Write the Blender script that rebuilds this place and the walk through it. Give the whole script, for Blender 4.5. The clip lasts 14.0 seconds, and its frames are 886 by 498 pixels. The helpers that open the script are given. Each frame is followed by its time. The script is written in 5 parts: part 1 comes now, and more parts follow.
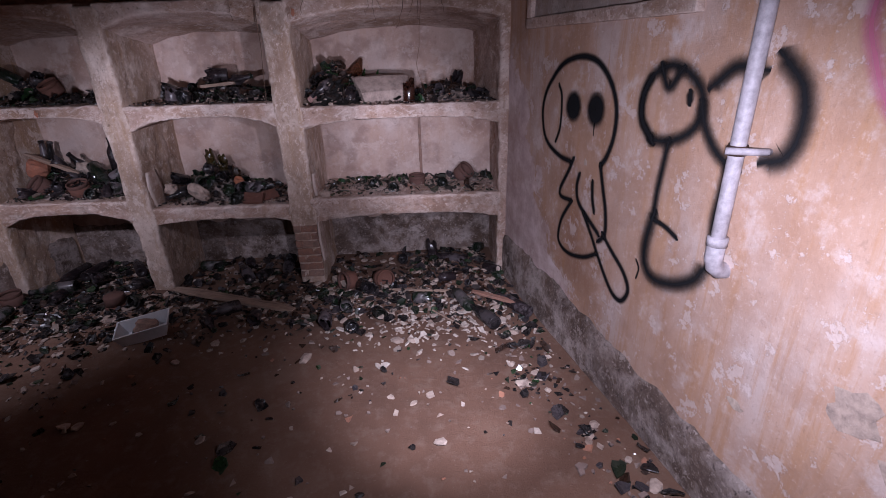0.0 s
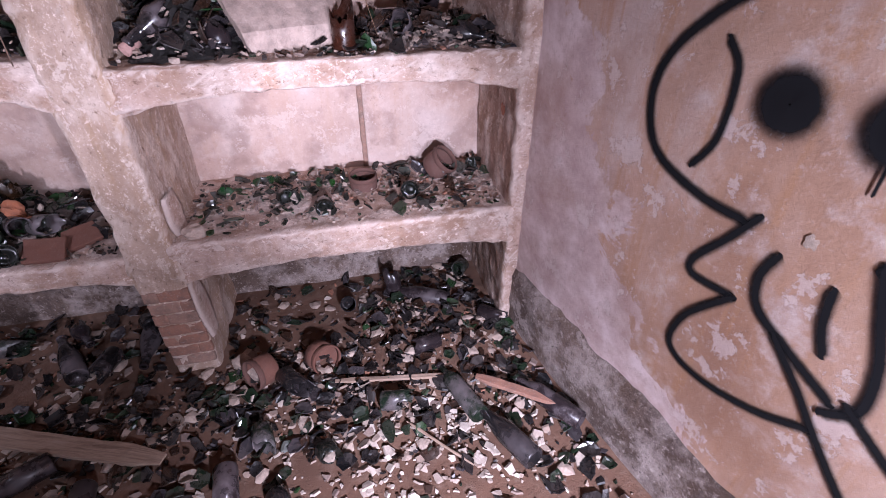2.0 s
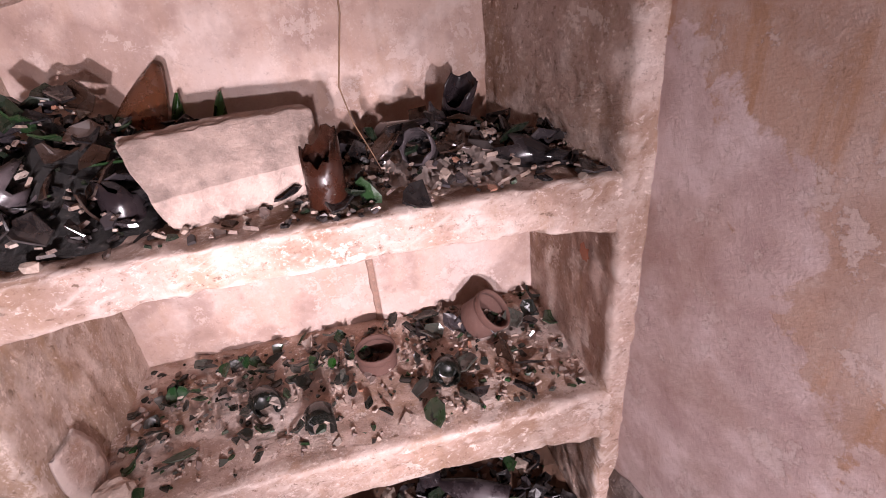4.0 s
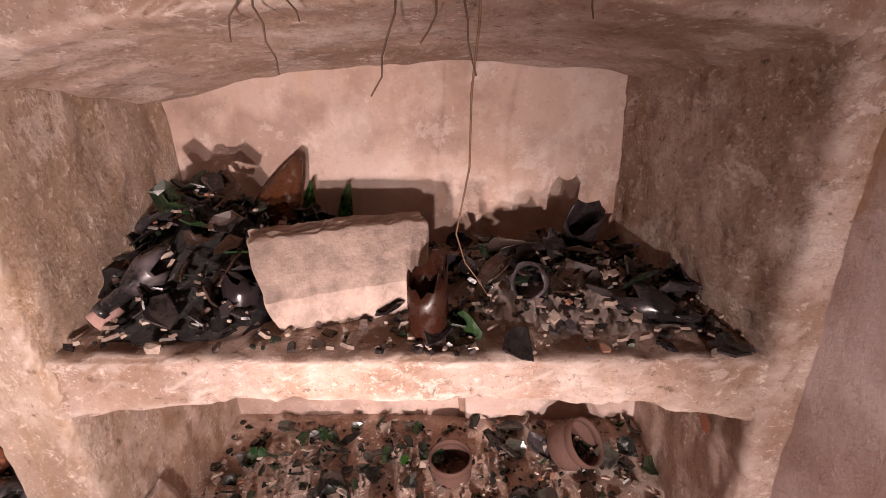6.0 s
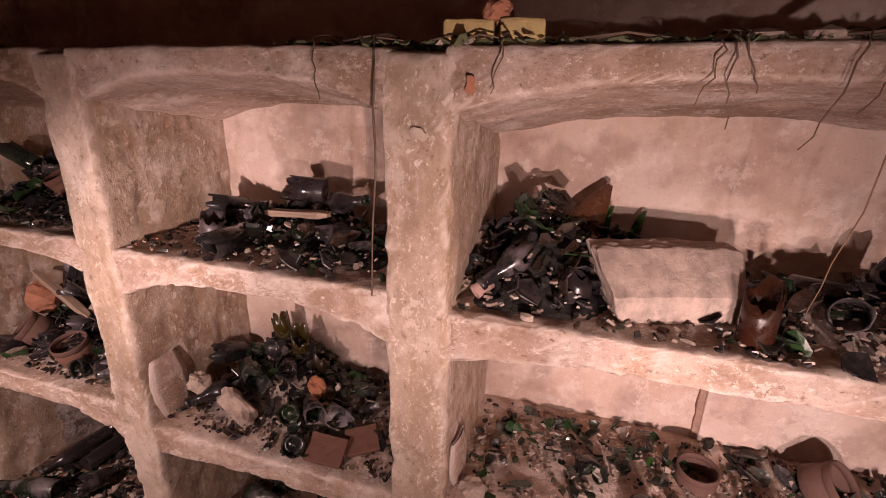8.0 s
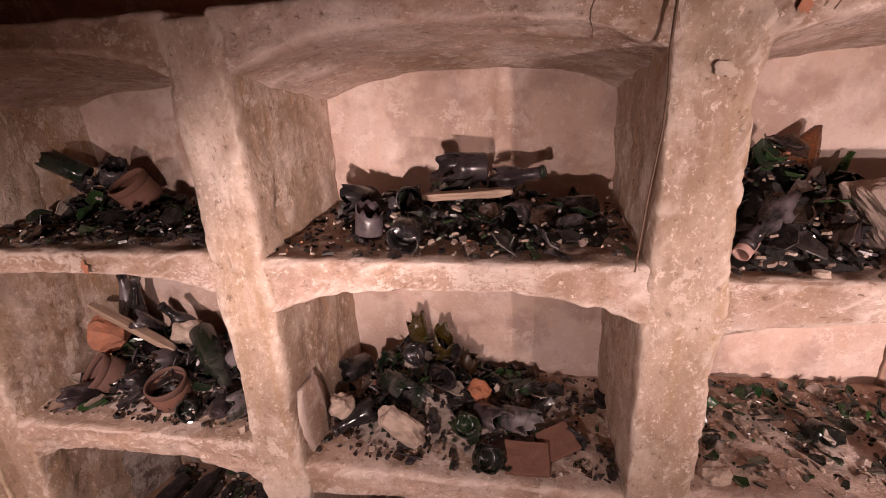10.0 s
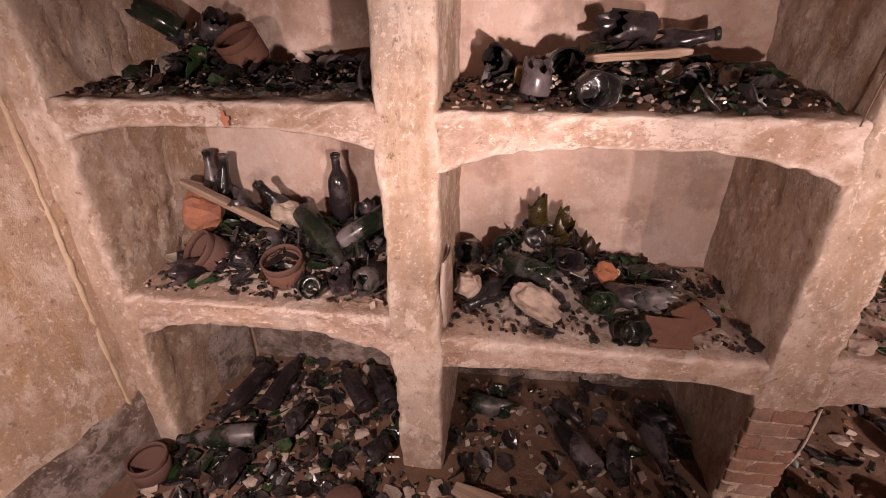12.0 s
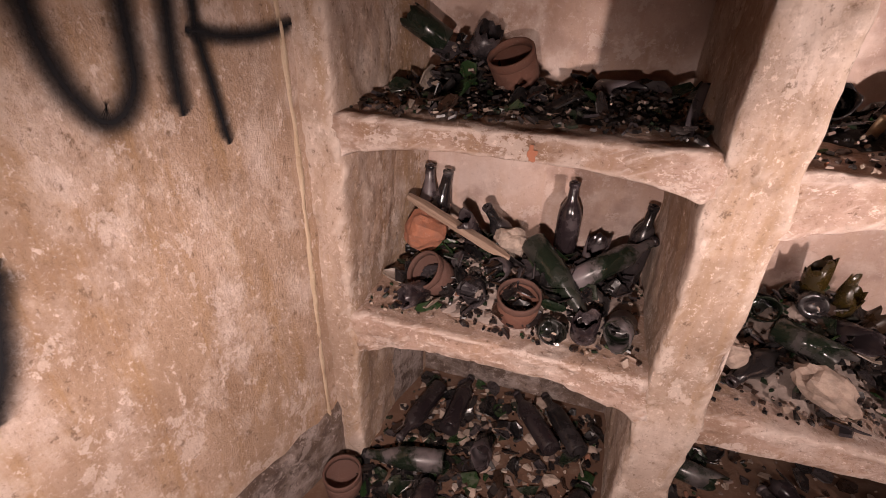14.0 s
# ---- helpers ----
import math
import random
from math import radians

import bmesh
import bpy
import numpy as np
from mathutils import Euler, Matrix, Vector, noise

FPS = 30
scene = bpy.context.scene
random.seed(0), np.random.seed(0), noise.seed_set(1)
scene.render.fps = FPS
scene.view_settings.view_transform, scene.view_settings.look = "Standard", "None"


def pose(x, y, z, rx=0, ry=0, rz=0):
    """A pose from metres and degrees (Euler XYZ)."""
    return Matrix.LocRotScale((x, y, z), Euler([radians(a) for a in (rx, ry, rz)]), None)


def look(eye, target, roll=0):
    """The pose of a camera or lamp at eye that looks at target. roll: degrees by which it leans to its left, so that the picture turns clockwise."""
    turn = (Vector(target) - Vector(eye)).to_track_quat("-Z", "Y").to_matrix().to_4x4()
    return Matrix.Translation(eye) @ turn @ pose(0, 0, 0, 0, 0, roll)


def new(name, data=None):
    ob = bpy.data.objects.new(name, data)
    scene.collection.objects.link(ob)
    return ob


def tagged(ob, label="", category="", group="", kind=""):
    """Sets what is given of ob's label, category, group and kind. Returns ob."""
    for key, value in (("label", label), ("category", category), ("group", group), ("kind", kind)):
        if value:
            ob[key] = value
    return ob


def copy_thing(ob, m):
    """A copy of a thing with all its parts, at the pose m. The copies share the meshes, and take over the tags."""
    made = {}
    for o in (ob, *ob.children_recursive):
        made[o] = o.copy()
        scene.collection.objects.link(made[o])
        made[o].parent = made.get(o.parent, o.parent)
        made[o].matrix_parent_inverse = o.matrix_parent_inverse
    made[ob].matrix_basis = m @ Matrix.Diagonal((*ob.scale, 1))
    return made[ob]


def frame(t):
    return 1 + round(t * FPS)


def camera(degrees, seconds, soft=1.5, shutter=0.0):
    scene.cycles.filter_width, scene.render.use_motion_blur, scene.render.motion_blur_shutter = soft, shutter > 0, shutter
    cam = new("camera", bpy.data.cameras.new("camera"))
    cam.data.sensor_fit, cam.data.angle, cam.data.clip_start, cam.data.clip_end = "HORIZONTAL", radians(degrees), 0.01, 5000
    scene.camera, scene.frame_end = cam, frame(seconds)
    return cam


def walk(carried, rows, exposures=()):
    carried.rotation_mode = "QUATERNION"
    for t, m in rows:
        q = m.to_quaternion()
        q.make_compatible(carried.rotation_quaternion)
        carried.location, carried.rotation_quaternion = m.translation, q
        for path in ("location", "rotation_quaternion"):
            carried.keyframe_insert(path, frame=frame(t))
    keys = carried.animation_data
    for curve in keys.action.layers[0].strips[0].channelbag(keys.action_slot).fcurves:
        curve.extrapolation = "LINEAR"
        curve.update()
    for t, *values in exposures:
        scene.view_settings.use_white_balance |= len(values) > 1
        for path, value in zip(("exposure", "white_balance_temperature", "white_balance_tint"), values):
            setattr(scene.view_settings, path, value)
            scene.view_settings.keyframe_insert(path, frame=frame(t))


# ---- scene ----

# ---------------------------------------------------------------- camera
cam = camera(86.5, 14.0, 0.5)
PATH = [
    (0, -0.056, 0.028, 1.533, -1.59, -23.27, -1.75),
    (0.5, -0.033, 0.417, 1.576, -4.58, -24.25, -2.07),
    (1, -0.163, 0.798, 1.579, -8.56, -25.50, -2.21),
    (1.5, -0.221, 1.150, 1.532, -11.26, -30.52, -1.49),
    (2, -0.200, 1.537, 1.540, -12.59, -34.47, -0.23),
    (2.5, -0.251, 1.771, 1.528, -15.10, -34.78, -0.55),
    (3, -0.283, 1.997, 1.567, -15.95, -34.14, -1.05),
    (3.5, -0.215, 2.204, 1.577, -14.92, -33.58, -1.05),
    (3.7, -0.150, 2.242, 1.545, -12.83, -30.91, -3.71),
    (5.8, -0.015, 2.424, 1.691, 1.40, -23.45, -2.97),
    (6, -0.081, 2.407, 1.690, 3.19, -22.73, -2.17),
    (6.5, -0.154, 2.394, 1.715, 12.82, -22.34, -1.32),
    (7, -0.247, 2.336, 1.742, 14.82, -20.52, 0.38),
    (7.5, -0.359, 2.218, 1.759, 16.48, -19.75, 0.65),
    (8, -0.533, 2.079, 1.732, 17.34, -19.04, 1.07),
    (8.5, -0.707, 2.049, 1.677, 18.17, -18.99, 1.28),
    (8.7, -0.803, 2.066, 1.654, 17.53, -18.52, 1.36),
    (10.8, -1.323, 2.076, 1.649, 8.98, -21.23, -5.27),
    (11, -1.328, 2.099, 1.561, 9.81, -21.38, -4.26),
    (11.5, -1.420, 2.105, 1.469, 9.31, -26.63, -1.89),
    (12, -1.716, 1.982, 1.481, 8.13, -28.25, -0.65),
    (12.5, -1.982, 1.893, 1.476, 8.42, -29.19, 1.10),
    (13, -2.123, 1.932, 1.437, 12.54, -29.61, 1.60),
    (13.5, -2.248, 1.994, 1.458, 16.45, -31.22, 2.32),
    (14, -2.277, 2.046, 1.542, 17.35, -29.46, 1.54),
]
EXPOSURES = [(0, -0.75, 5400, 28), (0.7, -0.40, 5400, 27), (1.5, 0.22, 5300, 28), (2.5, 0.96, 5500, 29), (3.7, 1.05, 6100, 31), (5.8, 0.76, 7300, 31), (7.2, 0.57, 7700, 38), (8.7, 0.33, 8000, 44), (10.8, 0.66, 7600, 34), (12.5, 0.66, 7800, 35), (14, 0.58, 7500, 30)]
walk(cam, [(t, pose(x, y, z, 90 + pitch, 0, yaw) @ pose(0, 0, 0, 0, 0, roll)) for t, x, y, z, yaw, pitch, roll in PATH], EXPOSURES)

# ---------------------------------------------------------------- light: fixed spots standing in for the one carried light of the dark cellar
world = bpy.data.worlds.new("world")
scene.world = world
world.use_nodes = True
world.node_tree.nodes["Background"].inputs["Color"].default_value = (0.8, 0.85, 1.0, 1)
world.node_tree.nodes["Background"].inputs["Strength"].default_value = 0.0015


def torch_stand_in(eye, target, watts, cone, size):
    data = bpy.data.lights.new("torch_stand_in", "SPOT")
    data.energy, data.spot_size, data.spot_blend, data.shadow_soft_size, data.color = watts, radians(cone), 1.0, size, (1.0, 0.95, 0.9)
    ob = new("torch_stand_in", data)
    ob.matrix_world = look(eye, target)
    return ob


# seven spots added along the carried light's way, all lit throughout
torch_stand_in((-0.34, 1.98, 1.27), (-0.68, 3.20, 1.38), 45, 78, 0.02)
torch_stand_in((-1.40, 1.90, 1.25), (-1.58, 3.20, 1.10), 36, 88, 0.02)
torch_stand_in((-2.32, 1.82, 1.32), (-2.80, 2.70, 0.50), 66, 122, 0.02)
torch_stand_in((0.20, 0.41, 1.39), (0.70, 1.80, 0.42), 180, 120, 0.03)
torch_stand_in((-0.12, 1.50, 1.15), (-0.12, 3.20, 0.88), 92, 40, 0.02)
torch_stand_in((0.01, 0.85, 1.15), (-0.02, 2.50, -0.40), 190, 58, 0.02)
torch_stand_in((-1.40, 1.86, 1.27), (-1.78, 3.10, 1.24), 50, 42, 0.02)

# ---------------------------------------------------------------- materials
def material(name):
    m = bpy.data.materials.new(name)
    m.use_nodes = True
    nt = m.node_tree
    return m, nt, nt.nodes["Principled BSDF"]


def node(nt, kind, **values):
    n = nt.nodes.new(kind)
    for k, v in values.items():
        n.inputs[k].default_value = v
    return n


def ramp(nt, source, stops):
    r = nt.nodes.new("ShaderNodeValToRGB")
    els = r.color_ramp.elements
    while len(els) < len(stops):
        els.new(0.5)
    for e, (p, c) in zip(els, stops):
        e.position, e.color = p, (*c, 1) if len(c) == 3 else c
    nt.links.new(source, r.inputs[0])
    return r.outputs[0]


def mix(nt, fac, a, b):
    m = nt.nodes.new("ShaderNodeMix")
    m.data_type = "RGBA"
    for s, v in ((m.inputs[0], fac), (m.inputs[6], a), (m.inputs[7], b)):
        if isinstance(v, (tuple, float, int)):
            s.default_value = (*v, 1) if isinstance(v, tuple) else v
        else:
            nt.links.new(v, s)
    return m.outputs[2]


def position(nt, scale=(1, 1, 1)):
    g = nt.nodes.new("ShaderNodeNewGeometry")
    m = nt.nodes.new("ShaderNodeMapping")
    m.inputs["Scale"].default_value = scale
    nt.links.new(g.outputs["Position"], m.inputs["Vector"])
    return m.outputs[0]


def noisy(nt, vec, scale, detail=6, rough=0.6, distort=0.0):
    n = node(nt, "ShaderNodeTexNoise", Scale=scale, Detail=detail, Roughness=rough, Distortion=distort)
    nt.links.new(vec, n.inputs["Vector"])
    return n.outputs["Fac"]


def bump(nt, bsdf, layers):
    last = None
    for source, strength, dist in layers:
        b = nt.nodes.new("ShaderNodeBump")
        b.inputs["Strength"].default_value, b.inputs["Distance"].default_value = strength, dist
        nt.links.new(source, b.inputs["Height"])
        if last:
            nt.links.new(last, b.inputs["Normal"])
        last = b.outputs[0]
    nt.links.new(last, bsdf.inputs["Normal"])


def plaster(name, tones, pale, stain, stretch=(1, 1, 1), pale_at=0.6, rough=0.9, zone=None, grit=1.0, drip=0.4, flaky=0.6, grain=(1, 1, 1), cloudy=0.4):
    """Old lime plaster: soft washes, drips, lost skins with sharp rims, specks and a gritty face."""
    m, nt, b = material(name)
    v, vs, vg = position(nt), position(nt, stretch), position(nt, grain)
    big = noisy(nt, vs, 2.6, 7, 0.58)
    dark = tuple(c * k for c, k in zip(tones[0], (0.74, 0.67, 0.62)))
    col = ramp(nt, big, [(0.30, dark), (0.42, tones[0]), (0.52, tones[1]), (0.64, tones[2])])
    streak = noisy(nt, position(nt, (11, 11, 0.8)), 1.7, 8, 0.68)
    col = mix(nt, ramp(nt, streak, [(0.50, (0, 0, 0)), (0.62, (drip,) * 3)]), col, tuple(c * k for c, k in zip(tones[0], (1.0, 0.90, 0.68))))
    mid = noisy(nt, vg, 7.0, 10, 0.66)
    col = mix(nt, ramp(nt, mid, [(pale_at - 0.10, (0, 0, 0)), (pale_at + 0.06, (0.8, 0.8, 0.8))]), col, pale)
    if zone:
        col = mix(nt, zone(nt), col, ramp(nt, mid, [(0.36, (0.48, 0.35, 0.34)), (0.47, (0.58, 0.45, 0.44)), (0.60, (0.72, 0.60, 0.60))]))
    cloud = noisy(nt, v, 4.2, 5, 0.55)
    col = mix(nt, ramp(nt, cloud, [(0.50, (0, 0, 0)), (0.60, (cloudy,) * 3), (0.70, (0.6 * cloudy,) * 3)]), col, stain)
    skin = noisy(nt, vg, 7.5, 12, 0.74)
    lost = ramp(nt, skin, [(0.575, (0, 0, 0)), (0.583, (flaky,) * 3)])
    col = mix(nt, lost, col, pale)
    rim = ramp(nt, skin, [(0.560, (0, 0, 0)), (0.572, (0.5 * flaky,) * 3), (0.579, (0, 0, 0))])
    col = mix(nt, rim, col, stain)
    dirt = noisy(nt, vg, 24, 9, 0.72)
    col = mix(nt, ramp(nt, dirt, [(0.54, (0, 0, 0)), (0.66, (0.55 * grit,) * 3)]), col, stain)
    speck = noisy(nt, vg, 40, 8, 0.78)
    col = mix(nt, ramp(nt, speck, [(0.36, (0.85 * grit,) * 3), (0.42, (0, 0, 0))]), col, tuple(c * 0.7 for c in stain))
    col = mix(nt, ramp(nt, speck, [(0.575, (0, 0, 0)), (0.62, (0.8 * grit,) * 3)]), col, tuple(min(0.85, c * 1.10) for c in pale))
    fine = noisy(nt, v, 110, 6, 0.75)
    col = mix(nt, ramp(nt, fine, [(0.36, (0.55 * grit,) * 3), (0.42, (0, 0, 0))]), col, stain)
    col = mix(nt, ramp(nt, fine, [(0.58, (0, 0, 0)), (0.63, (0.55 * grit,) * 3)]), col, pale)
    geo = nt.nodes.new("ShaderNodeNewGeometry")
    worn = nt.nodes.new("ShaderNodeMath")
    worn.operation = "MULTIPLY_ADD"
    nt.links.new(dirt, worn.inputs[0])
    worn.inputs[1].default_value = 0.09
    nt.links.new(geo.outputs["Pointiness"], worn.inputs[2])
    col = mix(nt, ramp(nt, worn.outputs[0], [(0.556, (0, 0, 0)), (0.60, (0.75, 0.75, 0.75))]), col, pale)
    nt.links.new(col, b.inputs["Base Color"])
    b.inputs["Roughness"].default_value = rough
    bump(nt, b, [(mid, 0.4 * grit, 0.012), (dirt, 0.6 * grit, 0.010), (speck, 0.9 * grit, 0.009), (fine, 0.5, 0.002), (lost, 0.7 * flaky, -0.003)])
    return m


PLASTER = plaster("shelf_plaster", [(0.40, 0.265, 0.20), (0.51, 0.355, 0.29), (0.59, 0.44, 0.38)], (0.76, 0.64, 0.58), (0.25, 0.145, 0.095), grain=(0.85, 0.95, 1.2))
PIERPLASTER = plaster("pier_plaster", [(0.43, 0.30, 0.225), (0.53, 0.39, 0.31), (0.59, 0.46, 0.39)], (0.75, 0.63, 0.56), (0.29, 0.185, 0.125), (1, 1, 0.6), drip=0.55, grain=(1.1, 1.1, 0.8))
NICHE = plaster("niche_plaster", [(0.50, 0.35, 0.29), (0.56, 0.41, 0.35), (0.58, 0.455, 0.41)], (0.68, 0.56, 0.51), (0.31, 0.205, 0.17), pale_at=0.60, grit=0.35, drip=0.2, flaky=0.45, cloudy=0.62)
def lime_zone(nt):
    """The limewashed wedge beside the shelf corner, ragged at its edge."""
    d = nt.nodes.new("ShaderNodeVectorMath")
    d.operation = "DOT_PRODUCT"
    nt.links.new(position(nt), d.inputs[0])
    d.inputs[1].default_value = (0, -1, 0.75)
    s = nt.nodes.new("ShaderNodeMath")
    s.operation = "MULTIPLY_ADD"
    nt.links.new(noisy(nt, position(nt), 3.5, 10, 0.7, 0.5), s.inputs[0])
    s.inputs[1].default_value = 1.3
    nt.links.new(d.outputs["Value"], s.inputs[2])
    shifted = nt.nodes.new("ShaderNodeMath")
    nt.links.new(s.outputs[0], shifted.inputs[0])
    shifted.inputs[1].default_value = 1.46
    return ramp(nt, shifted.outputs[0], [(0.09, (0.95, 0.95, 0.95)), (0.125, (0.0, 0.0, 0.0))])


WALL = plaster("wall_plaster", [(0.44, 0.265, 0.18), (0.50, 0.335, 0.26), (0.54, 0.42, 0.38)], (0.64, 0.54, 0.52), (0.34, 0.20, 0.14), (1, 1, 0.5), 0.64, zone=lime_zone, grit=0.34, drip=0.65, flaky=0.6)
LEFTWALL = plaster("left_wall_plaster", [(0.40, 0.27, 0.19), (0.48, 0.335, 0.25), (0.54, 0.405, 0.33)], (0.70, 0.58, 0.52), (0.28, 0.17, 0.11), (1, 1, 0.35), 0.58, grit=0.95, drip=0.75, flaky=0.55, grain=(1, 1, 0.7))
GREYBAND = plaster("grey_band", [(0.12, 0.080, 0.062), (0.17, 0.118, 0.096), (0.24, 0.17, 0.14)], (0.48, 0.40, 0.37), (0.06, 0.04, 0.035), (1, 1, 1), 0.55)
CEILING = plaster("ceiling_plaster", [(0.34, 0.26, 0.22), (0.40, 0.31, 0.27), (0.44, 0.36, 0.32)], (0.5, 0.43, 0.4), (0.2, 0.14, 0.11))


def dirt_floor():
    m, nt, b = material("dirt_floor")
    v = position(nt)
    big, mid, fine = noisy(nt, v, 1.8, 6), noisy(nt, v, 14, 8, 0.7), noisy(nt, v, 130, 6, 0.7)
    col = ramp(nt, big, [(0.35, (0.12, 0.062, 0.040)), (0.55, (0.16, 0.085, 0.055)), (0.7, (0.19, 0.115, 0.08))])
    col = mix(nt, ramp(nt, mid, [(0.5, (0, 0, 0)), (0.72, (0.5, 0.5, 0.5))]), col, (0.25, 0.18, 0.14))
    col = mix(nt, ramp(nt, fine, [(0.62, (0, 0, 0)), (0.7, (0.5, 0.5, 0.5))]), col, (0.36, 0.30, 0.25))
    nt.links.new(col, b.inputs["Base Color"])
    b.inputs["Roughness"].default_value = 0.95
    bump(nt, b, [(mid, 0.5, 0.02), (fine, 0.7, 0.006)])
    return m


DIRT = dirt_floor()


def random_tone(nt, stops, by_island=False):
    if by_island:
        src = nt.nodes.new("ShaderNodeNewGeometry").outputs["Random Per Island"]
    else:
        src = nt.nodes.new("ShaderNodeObjectInfo").outputs["Random"]
    r = nt.nodes.new("ShaderNodeValToRGB")
    r.color_ramp.interpolation = "CONSTANT"
    els = r.color_ramp.elements
    while len(els) < len(stops):
        els.new(0.5)
    for e, (p, c) in zip(els, stops):
        e.position, e.color = p, (*c, 1)
    nt.links.new(src, r.inputs[0])
    return r.outputs[0]


def glass(name, stops, by_island=False, patch_scale=22, patch_most=0.26, dust=(0.17, 0.14, 0.13), clear=0.12):
    """Dusty bottle glass, almost black where thick."""
    m, nt, b = material(name)
    v = position(nt)
    tone = random_tone(nt, stops, by_island)
    film = noisy(nt, v, patch_scale, 8, 0.62)
    if by_island:
        own = nt.nodes.new("ShaderNodeNewGeometry").outputs["Random Per Island"]
    else:
        own = nt.nodes.new("ShaderNodeObjectInfo").outputs["Random"]
    wave = nt.nodes.new("ShaderNodeMath")
    wave.operation = "MULTIPLY"
    nt.links.new(own, wave.inputs[0])
    wave.inputs[1].default_value = 7.31
    part_ = nt.nodes.new("ShaderNodeMath")
    part_.operation = "FRACT"
    nt.links.new(wave.outputs[0], part_.inputs[0])
    amount = nt.nodes.new("ShaderNodeMath")
    amount.operation = "MULTIPLY"
    nt.links.new(ramp(nt, film, [(0.44, (0.0, 0.0, 0.0)), (0.62, (patch_most,) * 3)]), amount.inputs[0])
    nt.links.new(part_.outputs[0], amount.inputs[1])
    nt.links.new(mix(nt, amount.outputs[0], tone, dust), b.inputs["Base Color"])
    nt.links.new(ramp(nt, film, [(0.4, (0.06, 0.06, 0.06)), (0.68, (0.6, 0.6, 0.6))]), b.inputs["Roughness"])
    b.inputs["IOR"].default_value = 1.5
    b.inputs["Transmission Weight"].default_value = clear
    return m


DARKS = [(0.0, (0.012, 0.011, 0.012)), (0.3, (0.020, 0.016, 0.016)), (0.5, (0.012, 0.022, 0.012)), (0.66, (0.035, 0.018, 0.012)), (0.8, (0.045, 0.038, 0.042)), (0.93, (0.02, 0.05, 0.018))]
GREENS = [(0.0, (0.014, 0.016, 0.013)), (0.3, (0.02, 0.040, 0.017)), (0.5, (0.016, 0.018, 0.014)), (0.7, (0.06, 0.062, 0.052)), (0.85, (0.016, 0.065, 0.02))]
GLASS = glass("dark_glass", DARKS, clear=0.1)
GLASS_BED = glass("dark_glass_chips", DARKS + [(0.97, (0.3, 0.24, 0.2))], True)
GREEN = glass("green_glass", GREENS, clear=0.5)
GREEN_BED = glass("green_glass_chips", GREENS + [(0.92, (0.35, 0.28, 0.24))], True)
BOTTLE = glass("bottle_glass", [(0.0, (0.016, 0.014, 0.015)), (0.4, (0.022, 0.016, 0.018)), (0.8, (0.013, 0.020, 0.013))], patch_scale=10, patch_most=0.85, dust=(0.19, 0.155, 0.165), clear=0.04)
AMBER = glass("amber_glass", [(0.0, (0.20, 0.075, 0.035)), (0.5, (0.13, 0.045, 0.022))], clear=0.62)
DARKAMBER = glass("dark_amber_glass", [(0.0, (0.075, 0.024, 0.012)), (0.5, (0.05, 0.024, 0.010)), (0.8, (0.07, 0.045, 0.010))], clear=0.5)
BROWN = glass("brown_glass", [(0.0, (0.075, 0.024, 0.013)), (0.5, (0.065, 0.021, 0.012))], clear=0.5)
BRIGHTGREEN = glass("clear_green_glass", [(0.0, (0.03, 0.16, 0.02)), (0.6, (0.02, 0.10, 0.02))], clear=0.7)


def mineral(name, stops, rough=0.9, scale=30, by_island=False, spread=0.25):
    """Broken mineral stuff: stone, brick, clay, mortar."""
    m, nt, b = material(name)
    v = position(nt)
    tone = random_tone(nt, stops, by_island)
    a, f = noisy(nt, v, scale, 8, 0.7), noisy(nt, v, scale * 6, 5, 0.7)
    col = mix(nt, ramp(nt, a, [(0.42, (0, 0, 0)), (0.72, (spread * 2, spread * 2, spread * 2))]), tone, (0.12, 0.09, 0.08))
    col = mix(nt, ramp(nt, f, [(0.56, (0, 0, 0)), (0.7, (spread, spread, spread))]), col, (0.6, 0.52, 0.46))
    nt.links.new(col, b.inputs["Base Color"])
    b.inputs["Roughness"].default_value = rough
    bump(nt, b, [(a, 0.5, 0.008), (f, 0.6, 0.003)])
    return m


STONE = mineral("pale_stone", [(0.0, (0.46, 0.35, 0.29)), (0.5, (0.52, 0.41, 0.34))], spread=0.35)
CONCRETE = mineral("concrete", [(0.0, (0.45, 0.34, 0.29))], scale=22, spread=0.35)
CLAY = mineral("terracotta", [(0.0, (0.145, 0.060, 0.040)), (0.5, (0.115, 0.055, 0.042))], 0.85, spread=0.09)
DUST = mineral("plaster_dust", [(0.0, (0.38, 0.30, 0.265))], 0.95, 18, spread=0.3)
BRICK = mineral("brick", [(0.0, (0.32, 0.16, 0.11)), (0.4, (0.38, 0.20, 0.14)), (0.7, (0.33, 0.20, 0.15))], scale=24, spread=0.42)
ORANGE = mineral("fired_clay", [(0.0, (0.44, 0.155, 0.075)), (0.5, (0.40, 0.155, 0.09))], spread=0.22)
CHIPS = mineral("plaster_chips", [(0.0, (0.44, 0.34, 0.28)), (0.2, (0.34, 0.25, 0.20)), (0.42, (0.20, 0.14, 0.12)), (0.65, (0.26, 0.19, 0.16)), (0.85, (0.52, 0.43, 0.37)), (0.94, (0.34, 0.15, 0.09))], by_island=True)
PALEFLAKES = mineral("plaster_flakes", [(0.0, (0.50, 0.42, 0.36)), (0.4, (0.40, 0.32, 0.27)), (0.7, (0.58, 0.50, 0.44))], by_island=True)
YELLOW = mineral("yellow_brick", [(0.0, (0.46, 0.33, 0.14))], spread=0.2)
WHITE = mineral("white_box", [(0.0, (0.62, 0.62, 0.64))], 0.6, spread=0.08)


